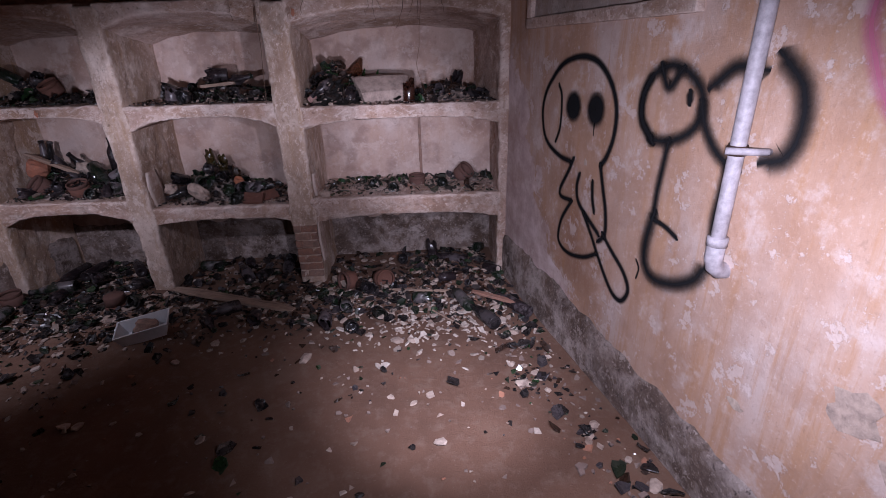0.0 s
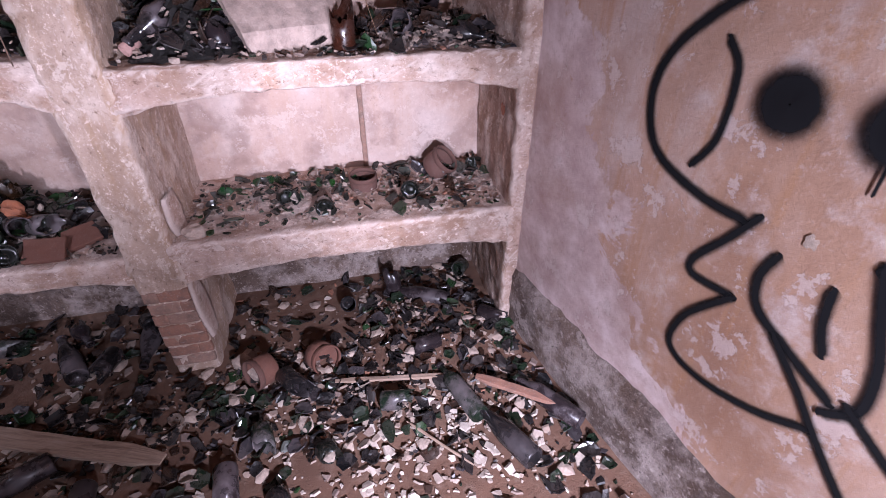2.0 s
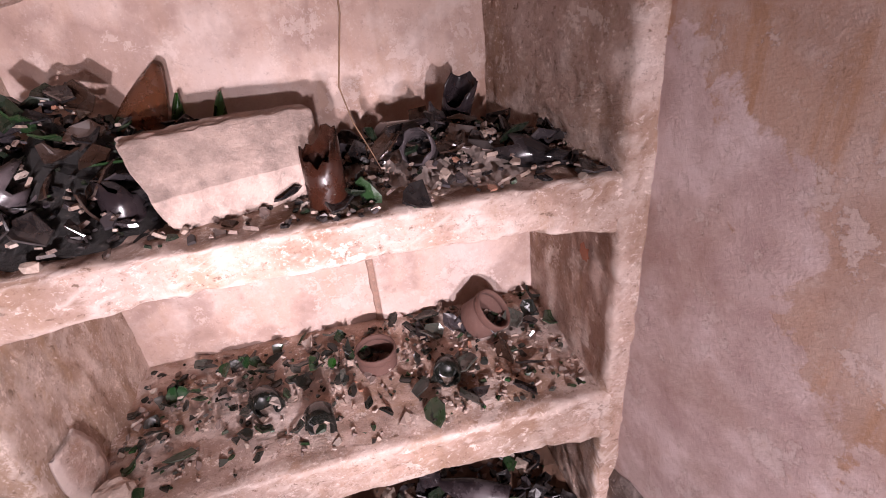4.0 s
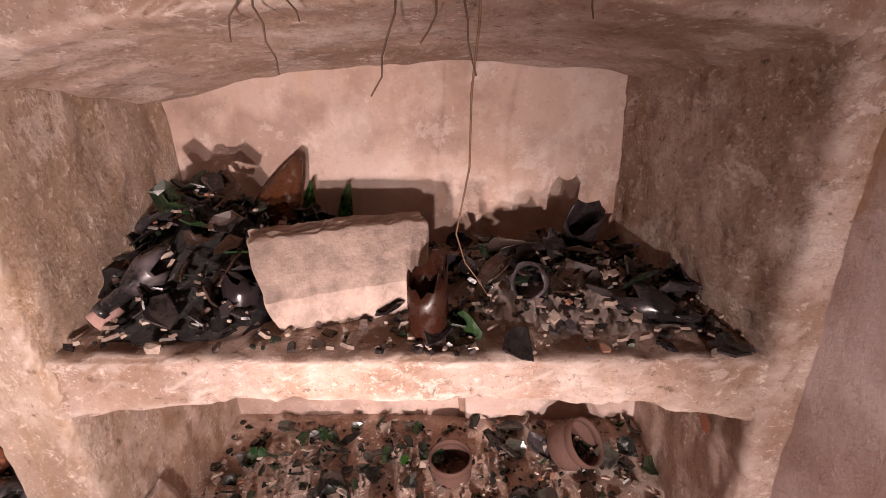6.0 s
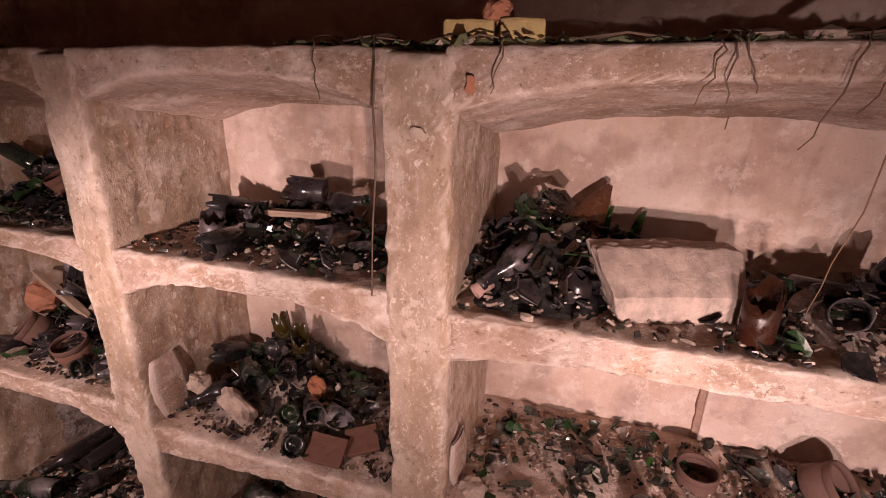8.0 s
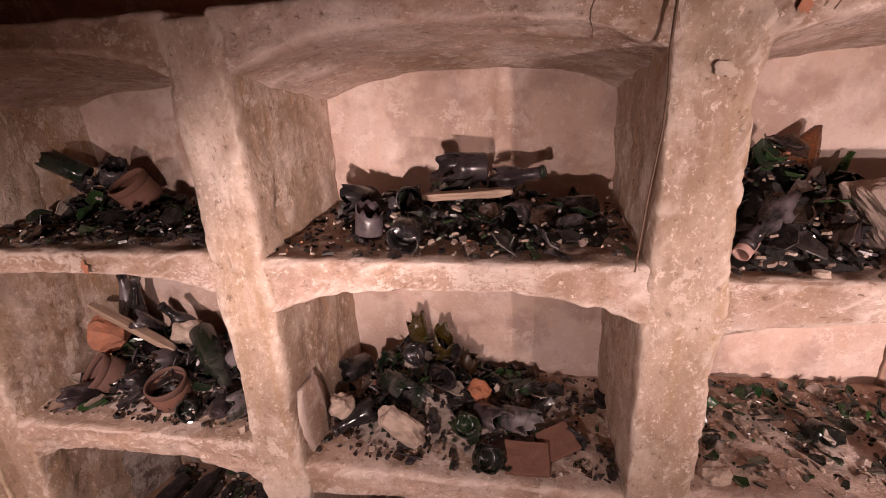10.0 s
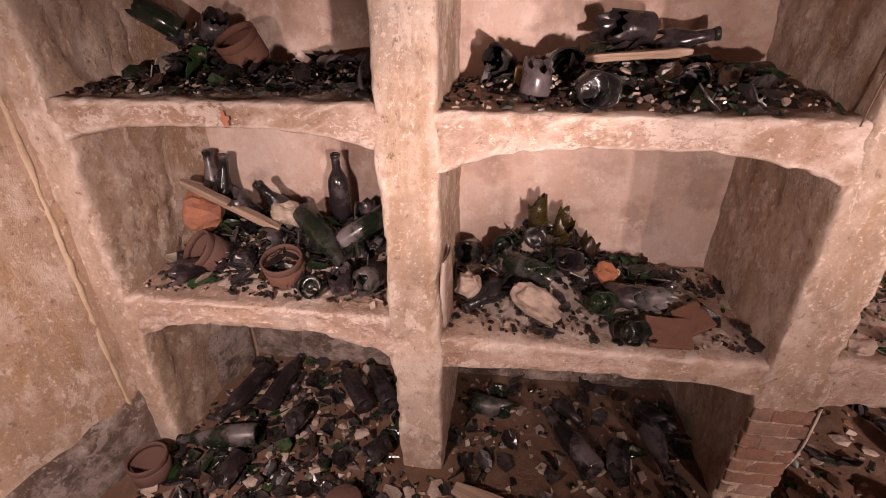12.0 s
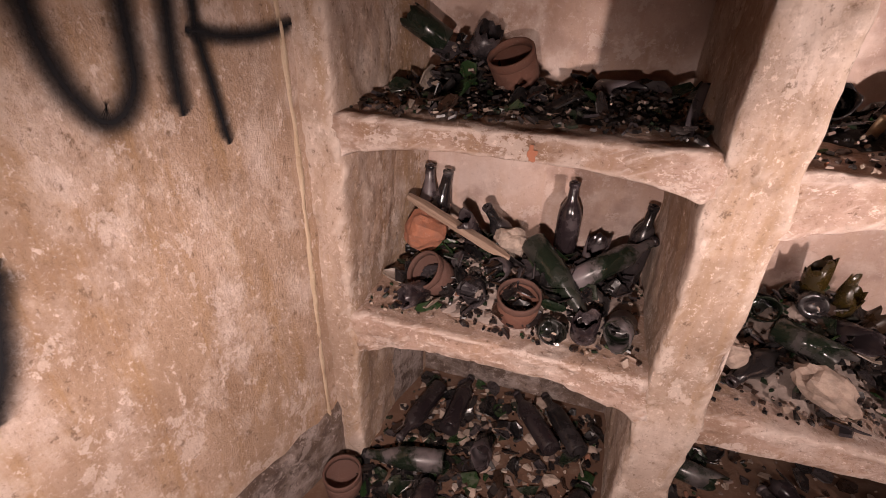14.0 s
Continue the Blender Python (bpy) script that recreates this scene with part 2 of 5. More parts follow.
def wood_material():
    m, nt, b = material("weathered_wood")
    tc = nt.nodes.new("ShaderNodeTexCoord")
    mp = nt.nodes.new("ShaderNodeMapping")
    mp.inputs["Scale"].default_value = (3, 45, 45)
    nt.links.new(tc.outputs["Object"], mp.inputs["Vector"])
    g = noisy(nt, mp.outputs[0], 2.0, 8, 0.7, 0.6)
    nt.links.new(ramp(nt, g, [(0.3, (0.16, 0.10, 0.07)), (0.55, (0.34, 0.24, 0.18)), (0.75, (0.42, 0.32, 0.26))]), b.inputs["Base Color"])
    b.inputs["Roughness"].default_value = 0.85
    bump(nt, b, [(g, 0.6, 0.004)])
    return m


WOOD = wood_material()


def plain(name, colour, rough=0.7, metal=0.0):
    m, nt, b = material(name)
    f = noisy(nt, position(nt), 40, 8, 0.7)
    dark = tuple(c * 0.6 for c in colour)
    nt.links.new(ramp(nt, f, [(0.35, dark), (0.65, colour)]), b.inputs["Base Color"])
    b.inputs["Roughness"].default_value, b.inputs["Metallic"].default_value = rough, metal
    bump(nt, b, [(f, 0.4, 0.003)])
    return m


PIPE = plain("painted_pipe", (0.46, 0.42, 0.46), 0.55)
ROOT = plain("dry_root", (0.16, 0.10, 0.07), 0.9)
STRAW = plain("straw", (0.30, 0.18, 0.11), 0.85)
CORD = plain("cork_bark", (0.50, 0.36, 0.23), 0.9)
RIDGE = plaster("ridge_plaster", [(0.48, 0.32, 0.19), (0.54, 0.38, 0.24), (0.56, 0.41, 0.28)], (0.66, 0.53, 0.40), (0.34, 0.20, 0.11))
IRON = plain("rusty_iron", (0.10, 0.06, 0.05), 0.7, 0.6)
LABEL = plain("paper_label", (0.62, 0.58, 0.54), 0.85)
PINKTAPE = plain("cork", (0.50, 0.30, 0.26), 0.9)
LEAF = plain("dry_leaf", (0.12, 0.13, 0.07), 0.8)


def spray(name, colour, soft, peak=1.0):
    """Sprayed paint with a fogged edge across the stroke (v runs over its width)."""
    m, nt, b = material(name)
    uv = nt.nodes.new("ShaderNodeUVMap")
    sep = nt.nodes.new("ShaderNodeSeparateXYZ")
    nt.links.new(uv.outputs[0], sep.inputs[0])
    sub = nt.nodes.new("ShaderNodeMath")
    sub.operation = "SUBTRACT"
    sub.inputs[1].default_value = 0.5
    nt.links.new(sep.outputs[1], sub.inputs[0])
    ab = nt.nodes.new("ShaderNodeMath")
    ab.operation = "ABSOLUTE"
    nt.links.new(sub.outputs[0], ab.inputs[0])
    add = nt.nodes.new("ShaderNodeMath")
    add.operation = "MULTIPLY_ADD"
    add.inputs[1].default_value, add.inputs[2].default_value = 0.16, -0.08
    nt.links.new(noisy(nt, position(nt), 60, 6, 0.8), add.inputs[0])
    tot = nt.nodes.new("ShaderNodeMath")
    nt.links.new(ab.outputs[0], tot.inputs[0])
    nt.links.new(add.outputs[0], tot.inputs[1])
    alpha = ramp(nt, tot.outputs[0], [(0.5 - soft, (peak, peak, peak)), (0.5 - soft * 0.62, (0.55 * peak,) * 3), (0.5 - soft * 0.30, (0.14 * peak,) * 3), (0.48, (0, 0, 0))])
    nt.links.new(alpha, b.inputs["Alpha"])
    b.inputs["Base Color"].default_value = (*colour, 1)
    b.inputs["Roughness"].default_value = 0.95
    b.inputs["Specular IOR Level"].default_value = 0.1
    return m


BLACKPAINT = spray("black_spray", (0.012, 0.012, 0.014), 0.37)
FOGPAINT = spray("black_spray_fogged", (0.014, 0.014, 0.016), 0.485)
PINKPAINT = spray("pink_spray", (0.55, 0.14, 0.28), 0.46, 0.55)


# ---------------------------------------------------------------- mesh helpers
def part(name, bm, mat, parent=None, label="", smooth=True):
    me = bpy.data.meshes.new(name)
    bm.normal_update()
    bm.to_mesh(me)
    bm.free()
    me.materials.append(mat)
    if smooth:
        me.polygons.foreach_set("use_smooth", [True] * len(me.polygons))
    ob = new(name, me)
    if parent:
        ob.parent = parent
    if label:
        ob["label"] = label
    return ob


def empty(name, at=(0, 0, 0)):
    ob = new(name)
    ob.location = at
    return ob


def cuts(a, b, step, r):
    n = max(2, int((b - a) / step))
    inner = [a + r + (b - a - 2 * r) * i / n for i in range(n + 1)]
    return [a, a + r * 0.4] + inner + [b - r * 0.4, b]


def wobble(p, scale, amp, seed=0.0):
    q = Vector(p) * scale + Vector((seed, seed * 1.7, seed * 0.6))
    return noise.noise(q) * amp + noise.noise(q * 2.7) * amp * 0.45 + noise.noise(q * 7.1) * amp * 0.2


def slab(x0, x1, y0, y1, z0, z1, step=0.04, r=0.02, amp=0.006, scale=7.0, seed=0.0, shape=None):
    """A box as a fine quad skin with rounded, worn edges; shape(p) bends it."""
    bm = bmesh.new()
    xs, ys, zs = cuts(x0, x1, step, min(r, (x1 - x0) * 0.3)), cuts(y0, y1, step, min(r, (y1 - y0) * 0.3)), cuts(z0, z1, step, min(r, (z1 - z0) * 0.3))
    lo, hi, made = Vector((x0, y0, z0)), Vector((x1, y1, z1)), {}

    def vert(i, j, k):
        key = (i, j, k)
        if key not in made:
            p = Vector((xs[i], ys[j], zs[k]))
            rr = [min(r, (hi[a] - lo[a]) * 0.3) for a in range(3)]
            c = Vector([min(max(p[a], lo[a] + rr[a]), hi[a] - rr[a]) for a in range(3)])
            d = p - c
            q = Vector([d[a] / rr[a] for a in range(3)])
            if q.length > 1:
                q = q.normalized()
                d = Vector([q[a] * rr[a] for a in range(3)])
            p = c + d
            nrm = q.normalized() if q.length > 0.01 else Vector((0, 0, 1))
            p = p + nrm * wobble(p, scale, amp, seed)
            made[key] = bm.verts.new(shape(p) if shape else p)
        return made[key]

    nx, ny, nz = len(xs) - 1, len(ys) - 1, len(zs) - 1
    for i in range(nx):
        for j in range(ny):
            bm.faces.new((vert(i, j, 0), vert(i, j + 1, 0), vert(i + 1, j + 1, 0), vert(i + 1, j, 0)))
            bm.faces.new((vert(i, j, nz), vert(i + 1, j, nz), vert(i + 1, j + 1, nz), vert(i, j + 1, nz)))
    for i in range(nx):
        for k in range(nz):
            bm.faces.new((vert(i, 0, k), vert(i + 1, 0, k), vert(i + 1, 0, k + 1), vert(i, 0, k + 1)))
            bm.faces.new((vert(i, ny, k), vert(i, ny, k + 1), vert(i + 1, ny, k + 1), vert(i + 1, ny, k)))
    for j in range(ny):
        for k in range(nz):
            bm.faces.new((vert(0, j, k), vert(0, j, k + 1), vert(0, j + 1, k + 1), vert(0, j + 1, k)))
            bm.faces.new((vert(nx, j, k), vert(nx, j + 1, k), vert(nx, j + 1, k + 1), vert(nx, j, k + 1)))
    return bm


def lathe(profile, seg=18, jag=None):
    """Turns a closed outline (r, z) round the z axis; jag(i) lowers the break of a broken piece."""
    bm = bmesh.new()
    rings = []
    for r, z in profile:
        ring = []
        for i in range(seg):
            a = 2 * math.pi * i / seg
            zz = jag(i, z) if jag else z
            ring.append(bm.verts.new((r * math.cos(a), r * math.sin(a), zz)))
        rings.append(ring)
    for a, b in zip(rings, rings[1:]):
        for i in range(seg):
            j = (i + 1) % seg
            bm.faces.new((a[i], a[j], b[j], b[i]))
    if profile[0][0] > 0.0005 and profile[0] != profile[-1]:
        bm.faces.new(list(reversed(rings[0])))
        bm.faces.new(rings[-1])
    bmesh.ops.remove_doubles(bm, verts=bm.verts, dist=0.0002)
    return bm


def ribbon(points, width, offset, place):
    """A stroke of paint along (s, z) points, smoothed; place(s, z, out) lays it on the wall."""
    pts = [Vector(p) for p in points]
    fine = []
    for i in range(len(pts) - 1):
        p0, p1, p2, p3 = pts[max(i - 1, 0)], pts[i], pts[i + 1], pts[min(i + 2, len(pts) - 1)]
        for k in range(8):
            t = k / 8
            fine.append(0.5 * ((2 * p1) + (p2 - p0) * t + (2 * p0 - 5 * p1 + 4 * p2 - p3) * t * t + (3 * p1 - p0 - 3 * p2 + p3) * t ** 3))
    fine.append(pts[-1])
    first, last = (fine[1] - fine[0]).normalized() * width * 0.35, (fine[-1] - fine[-2]).normalized() * width * 0.35
    fine = [fine[0] - first] + fine + [fine[-1] + last]
    bm = bmesh.new()
    uv = bm.loops.layers.uv.new("UVMap")
    rows = []
    for i, p in enumerate(fine):
        d = (fine[min(i + 1, len(fine) - 1)] - fine[max(i - 1, 0)]).normalized()
        n = Vector((-d[1], d[0])) * width * 0.5
        end = 0.35 if i in (0, len(fine) - 1) else 1.0
        rows.append([bm.verts.new(place(p[0] + n[0] * k * end, p[1] + n[1] * k * end, offset)) for k in (-1, 0, 1)])
    for i in range(len(rows) - 1):
        for k in range(2):
            f = bm.faces.new((rows[i][k], rows[i + 1][k], rows[i + 1][k + 1], rows[i][k + 1]))
            for loop, vv in zip(f.loops, (k / 2, k / 2, (k + 1) / 2, (k + 1) / 2)):
                loop[uv].uv = (i / len(rows), vv)
    return bm


# ---------------------------------------------------------------- the room
FRONT, BACK = 3.05, 3.58
FLOOR_Y0, ROOM_H = -1.6, 2.55


def right_wall(s, z, out=0.0):
    """s metres from the shelf corner along the right-hand wall."""
    return Vector((0.46 + (0.2149 * s if s > 0 else -0.02 * s) - 0.9766 * out, 3.05 - 0.9766 * s - 0.2149 * out, z))


def left_wall(s, z, out=0.0):
    return Vector((-2.95 - 0.2607 * s + 0.9654 * out, 3.10 - 0.9654 * s - 0.2607 * out, z))


def sheet(place, s0, s1, z0, z1, step, thick, amp, seed):
    """A wall as a wavy skin with real thickness behind it."""
    bm = bmesh.new()
    ns, nz = int((s1 - s0) / step), int((z1 - z0) / step)
    grids = []
    for depth in (0.0, -thick):
        rows = []
        for i in range(ns + 1):
            row = []
            for k in range(nz + 1):
                s, z = s0 + (s1 - s0) * i / ns, z0 + (z1 - z0) * k / nz
                w = wobble((s, z, 0), 1.8, amp, seed) if depth == 0.0 else 0
                row.append(bm.verts.new(place(s, z, depth + w)))
            rows.append(row)
        grids.append(rows)
    f, b = grids
    for i in range(ns):
        for k in range(nz):
            bm.faces.new((f[i][k], f[i + 1][k], f[i + 1][k + 1], f[i][k + 1]))
            bm.faces.new((b[i][k], b[i][k + 1], b[i + 1][k + 1], b[i + 1][k]))
    for i in range(ns):
        bm.faces.new((f[i][0], b[i][0], b[i + 1][0], f[i + 1][0]))
        bm.faces.new((f[i][nz], f[i + 1][nz], b[i + 1][nz], b[i][nz]))
    for k in range(nz):
        bm.faces.new((f[0][k], f[0][k + 1], b[0][k + 1], b[0][k]))
        bm.faces.new((f[ns][k], b[ns][k], b[ns][k + 1], f[ns][k + 1]))
    bmesh.ops.recalc_face_normals(bm, faces=bm.faces)
    return bm


tagged(part("wall_east", sheet(right_wall, -0.62, 4.75, -0.1, ROOM_H, 0.06, 0.25, 0.006, 3.0), WALL), "stained orange-pink plaster cellar wall with graffiti", "wall", kind="structure")
tagged(part("wall_west", sheet(left_wall, -0.58, 4.85, -0.1, ROOM_H, 0.06, 0.25, 0.008, 9.0), LEFTWALL), "flaking ochre plaster cellar wall with black graffiti", "wall", kind="structure")
tagged(part("wall_north", sheet(lambda s, z, o=0.0: Vector((s, BACK - o, z)), -3.2, 0.75, -0.1, ROOM_H, 0.06, 0.25, 0.006, 5.0), NICHE), "pink plaster back wall of the bottle niches", "wall", kind="structure")
tagged(part("wall_south", sheet(lambda s, z, o=0.0: Vector((-s, FLOOR_Y0 + o, z)), -1.9, 4.6, -0.1, ROOM_H, 0.12, 0.25, 0.006, 7.0), LEFTWALL), "plain plaster wall behind the room", "wall", kind="structure")


def ground():
    bm = bmesh.new()
    nx, ny = 150, 130
    vs = [[bm.verts.new((x, y, wobble((x, y, 0), 2.2, 0.012, 4.0) + wobble((x, y, 0), 14, 0.004, 1.0))) for y in [FLOOR_Y0 - 0.1 + (BACK + 0.2 - FLOOR_Y0) * j / ny for j in range(ny + 1)]] for x in [-4.6 + 6.4 * i / nx for i in range(nx + 1)]]
    for i in range(nx):
        for j in range(ny):
            bm.faces.new((vs[i][j], vs[i + 1][j], vs[i + 1][j + 1], vs[i][j + 1]))
    return bm


tagged(part("floor", ground(), DIRT), "red-brown trodden earth cellar floor", "floor", kind="structure")
tagged(part("ceiling", slab(-4.6, 1.9, -1.8, 3.85, ROOM_H, ROOM_H + 0.15, 0.25, 0.03, 0.01, 2.0, 2.0), CEILING), "dingy plaster cellar ceiling", "ceiling", kind="structure")


def band(place, s0, s1, top, thick, seed):
    """A painted skirting band with an uneven upper edge."""
    bm = bmesh.new()
    n, m = int((s1 - s0) / 0.035), 8
    grid = []
    for i in range(n + 1):
        s = s0 + (s1 - s0) * i / n
        t = top(s) + wobble((s * 3, 0, 0), 3, 0.03, seed)
        grid.append([bm.verts.new(place(s, t * k / m, thick * (1 - 0.85 * (k == m)) + wobble((s, t * k / m, 0), 9, 0.004, seed))) for k in range(m + 1)])
    for i in range(n):
        for k in range(m):
            bm.faces.new((grid[i][k], grid[i + 1][k], grid[i + 1][k + 1], grid[i][k + 1]))
    bmesh.ops.recalc_face_normals(bm, faces=bm.faces)
    return bm


tagged(part("baseboard", band(right_wall, -0.5, 4.7, lambda s: 0.33 - 0.05 * max(s - 0.4, 0), 0.014, 1.0), GREYBAND), "mottled dark grey skirting band, worn to plaster", "baseboard", kind="structure")
tagged(part("baseboard", band(left_wall, -0.45, 4.7, lambda s: 0.27 - 0.08 * min(max(s, 0), 1), 0.014, 2.0), GREYBAND), "mottled dark grey skirting band, worn to plaster", "baseboard", kind="structure")
tagged(part("baseboard", band(lambda s, z, o=0.0: Vector((s, BACK - o, z)), -3.0, 0.5, lambda s: 0.33, 0.012, 3.0), GREYBAND), "dark grey damp band low on the niche wall", "baseboard", kind="structure")

# ---------------------------------------------------------------- masonry shelving
shelving = tagged(empty("masonry_shelving", (-1.2, 3.3, 0)), "plastered masonry bottle shelving, three bays of three tiers, chipped edges", "shelving")
P1, P2, PL, PR = (-2.03, -1.88), (-0.985, -0.82), (-3.12, -2.872), (0.405, 0.62)
SHIFT = Matrix.Translation((1.2, -3.3, 0))


def placed(name, bm, mat, parent, label=""):
    bmesh.ops.transform(bm, matrix=SHIFT, verts=bm.verts)
    return part(name, bm, mat, parent, label)


def chipped(p, seed, depth=0.0045):
    """Where the outer skin of the plaster has fallen away."""
    q = Vector((p.x * 13 + seed, p.y * 13, p.z * 10 - seed))
    k = noise.noise(q) + 0.5 * noise.noise(q * 2.3) + 0.3 * noise.noise(q * 5.1)
    return depth * max(0.0, min(1.0, (k - 0.18) / 0.07))


PIERS = []
for n, (a, b) in enumerate((PL, P1, P2, PR)):
    def lean(p, n=n):
        # lower tier of the middle piers steps back a little
        low = max(0.0, 0.5 - p.z) / 0.5
        mid = (PL, P1, P2, PR)[n]
        side = 1.0 if p.x > (mid[0] + mid[1]) / 2 else -1.0
        p = p + Vector((0, 0.02 * low, 0)) if n in (1, 2) else p.copy()
        lost = chipped(p, 3.1 * n)
        p.x -= side * lost
        p.y += lost * (1.0 if p.y < FRONT + 0.1 else 0.0)
        if n == 3 and side < 0:
            p.x += (0.012 - 0.12 * max(0.0, min(1.0, (p.z - 1.05) / 0.15))) * max(0.0, p.y - FRONT) / (BACK - FRONT)
        # haunches where the shelves grow out of the pier
        p.x += side * 0.012 * sum(math.exp(-((p.z - z) / 0.06) ** 2) for z in (0.52, 1.13, 1.74))
        return p
    PIERS.append(placed("pier", slab(a, b, FRONT, BACK + 0.02, -0.05, 1.80, 0.015, 0.020, 0.0065, 10.0, 11.0 * n, lean), PIERPLASTER if n < 3 else PLASTER, shelving))

BAYS = ((PL[1], P1[0]), (P1[1], P2[0]), (P2[1], PR[0]))
TIER2 = ((1.265, 1.15, 1.20), (1.25, 1.10, 1.17), (1.215, 1.08, 1.13))
TIER1 = ((0.665, 0.50, 0.58), (0.60, 0.48, 0.51), (0.63, 0.46, 0.50))


def shelf(a, b, top, low, crown, seed):
    mid, half = (a + b) / 2, (b - a) / 2

    def arch(p):
        u = (p.x - mid) / half
        w = (top - p.z) / (top - low)
        p = p.copy()
        p.z += (crown - low) * max(0.0, 1 - abs(u) ** 3) * max(0.0, min(1.0, w))
        if p.y < FRONT + 0.06:
            lost = chipped(Vector((p.x * 0.8, p.y, p.z * 1.3)), seed, 0.006)
            p.y += lost
            p.z += 0.5 * lost if w > 0.6 else -0.3 * lost
        return p
    return slab(a - 0.03, b + 0.03, FRONT + 0.004, BACK + 0.01, low, top, 0.014, 0.016, 0.0065, 17.0, seed, arch)


for n, (a, b) in enumerate(BAYS):
    placed("shelf", shelf(a, b, *TIER2[n], 20.0 + n), PLASTER, shelving)
    placed("shelf", shelf(a, b, *TIER1[n], 30.0 + n), PLASTER, shelving)


def lintel(a, b, seed):
    mid, half = (a + b) / 2, (b - a) / 2

    def arch(p):
        u = (p.x - mid) / half
        w = max(0.0, min(1.0, (1.815 - p.z) / 0.135))
        back = max(0.0, min(1.0, (p.y - FRONT) / (BACK - FRONT)))
        p = p.copy()
        p.z += w * (0.07 * max(0.0, 1 - abs(u) ** 2.6) - 0.085 * back)
        # trowel sags along the soffit, and lost skin on the face
        p.z += w * 0.006 * noise.noise(Vector((p.x * 4, p.y * 22 + 3 * noise.noise(p * 4), seed)))
        p.y += chipped(p, seed, 0.006) * (1.0 if p.y < FRONT + 0.06 else 0.0)
        return p
    return slab(a - 0.03, b + 0.03, FRONT + 0.003, BACK + 0.01, 1.68, 1.815, 0.016, 0.02, 0.008, 9.0, seed, arch)


for n, (a, b) in enumerate(BAYS):
    placed("lintel", lintel(a, b, 40.0 + n), PLASTER, shelving)

# ---------------------------------------------------------------- more shape helpers
def tube(points, radius, sides=8, taper=1.0):
    """A bent rod through the points."""
    pts = [Vector(p) for p in points]
    bm = bmesh.new()
    rings, up = [], Vector((0.13, 0.31, 0.94)).normalized()
    for i, p in enumerate(pts):
        d = (pts[min(i + 1, len(pts) - 1)] - pts[max(i - 1, 0)]).normalized()
        a = d.cross(up)
        a = a.normalized() if a.length > 0.05 else d.orthogonal().normalized()
        b = d.cross(a)
        r = radius * (1 + (taper - 1) * i / (len(pts) - 1))
        rings.append([bm.verts.new(p + (a * math.cos(t) + b * math.sin(t)) * r) for t in [2 * math.pi * k / sides for k in range(sides)]])
    for s, t in zip(rings, rings[1:]):
        for k in range(sides):
            bm.faces.new((s[k], s[(k + 1) % sides], t[(k + 1) % sides], t[k]))
    bm.faces.new(list(reversed(rings[0])))
    bm.faces.new(rings[-1])
    bmesh.ops.recalc_face_normals(bm, faces=bm.faces)
    return bm


def along(base, tip, roll=0.0):
    """The pose of a thing whose z axis runs from base towards tip."""
    d = Vector(tip) - Vector(base)
    return Matrix.Translation(base) @ d.to_track_quat("Z", "Y").to_matrix().to_4x4() @ pose(0, 0, 0, 0, 0, roll)


def shard_mesh(rng, radius, arc, height, thick=0.004):
    """A curved splinter of a bottle's side, with a ragged outline."""
    n = rng.randint(6, 9)
    rim = []
    for i in range(n):
        a = 2 * math.pi * i / n + rng.uniform(-0.3, 0.3)
        k = rng.uniform(0.55, 1.0)
        rim.append((math.cos(a) * arc * 0.5 * k, math.sin(a) * height * 0.5 * k))
    bm = bmesh.new()

    def at(u, z, r):
        return (r * math.sin(u), r * math.cos(u) - radius, z)
    outer, inner = [bm.verts.new(at(u, z, radius)) for u, z in rim], [bm.verts.new(at(u, z, radius - thick)) for u, z in rim]
    mids_o, mids_i = [bm.verts.new(at(u * 0.5, z * 0.5, radius)) for u, z in rim], [bm.verts.new(at(u * 0.5, z * 0.5, radius - thick)) for u, z in rim]
    bm.faces.new(mids_o)
    bm.faces.new(list(reversed(mids_i)))
    for i in range(n):
        j = (i + 1) % n
        bm.faces.new((outer[i], outer[j], mids_o[j], mids_o[i]))
        bm.faces.new((inner[j], inner[i], mids_i[i], mids_i[j]))
        bm.faces.new((outer[j], outer[i], inner[i], inner[j]))
    bmesh.ops.recalc_face_normals(bm, faces=bm.faces)
    return bm


def rock(rng, sx, sy, sz, rough=0.28, cuts_=3):
    bm = bmesh.new()
    bmesh.ops.create_icosphere(bm, subdivisions=cuts_, radius=1.0)
    s = rng.uniform(0, 50)
    for v in bm.verts:
        p = v.co.copy()
        m = max(abs(p.x), abs(p.y), abs(p.z))
        q = p + Vector((s, s, s))
        p = p.lerp(p / m, 0.5) * (1 + noise.noise(q * 1.3) * rough * 1.3 + noise.noise(q * 3.1) * rough * 0.6 + noise.noise(q * 7.0) * rough * 0.35)
        v.co = Vector((p.x * sx, p.y * sy, p.z * sz))
    return bm


def mesh_of(bm, name, mat, smooth=False):
    me = bpy.data.meshes.new(name)
    bm.normal_update()
    bm.to_mesh(me)
    bm.free()
    me.materials.append(mat)
    if smooth:
        me.polygons.foreach_set("use_smooth", [True] * len(me.polygons))
    return me


RNG = random.Random(7)


def shard_set(mat, n, lo, hi):
    out = []
    for _ in range(n):
        r = RNG.uniform(0.030, 0.046)
        out.append(mesh_of(shard_mesh(RNG, r, RNG.uniform(lo, hi) / r, RNG.uniform(lo, hi) * 1.25), "glass_shard", mat))
    return out


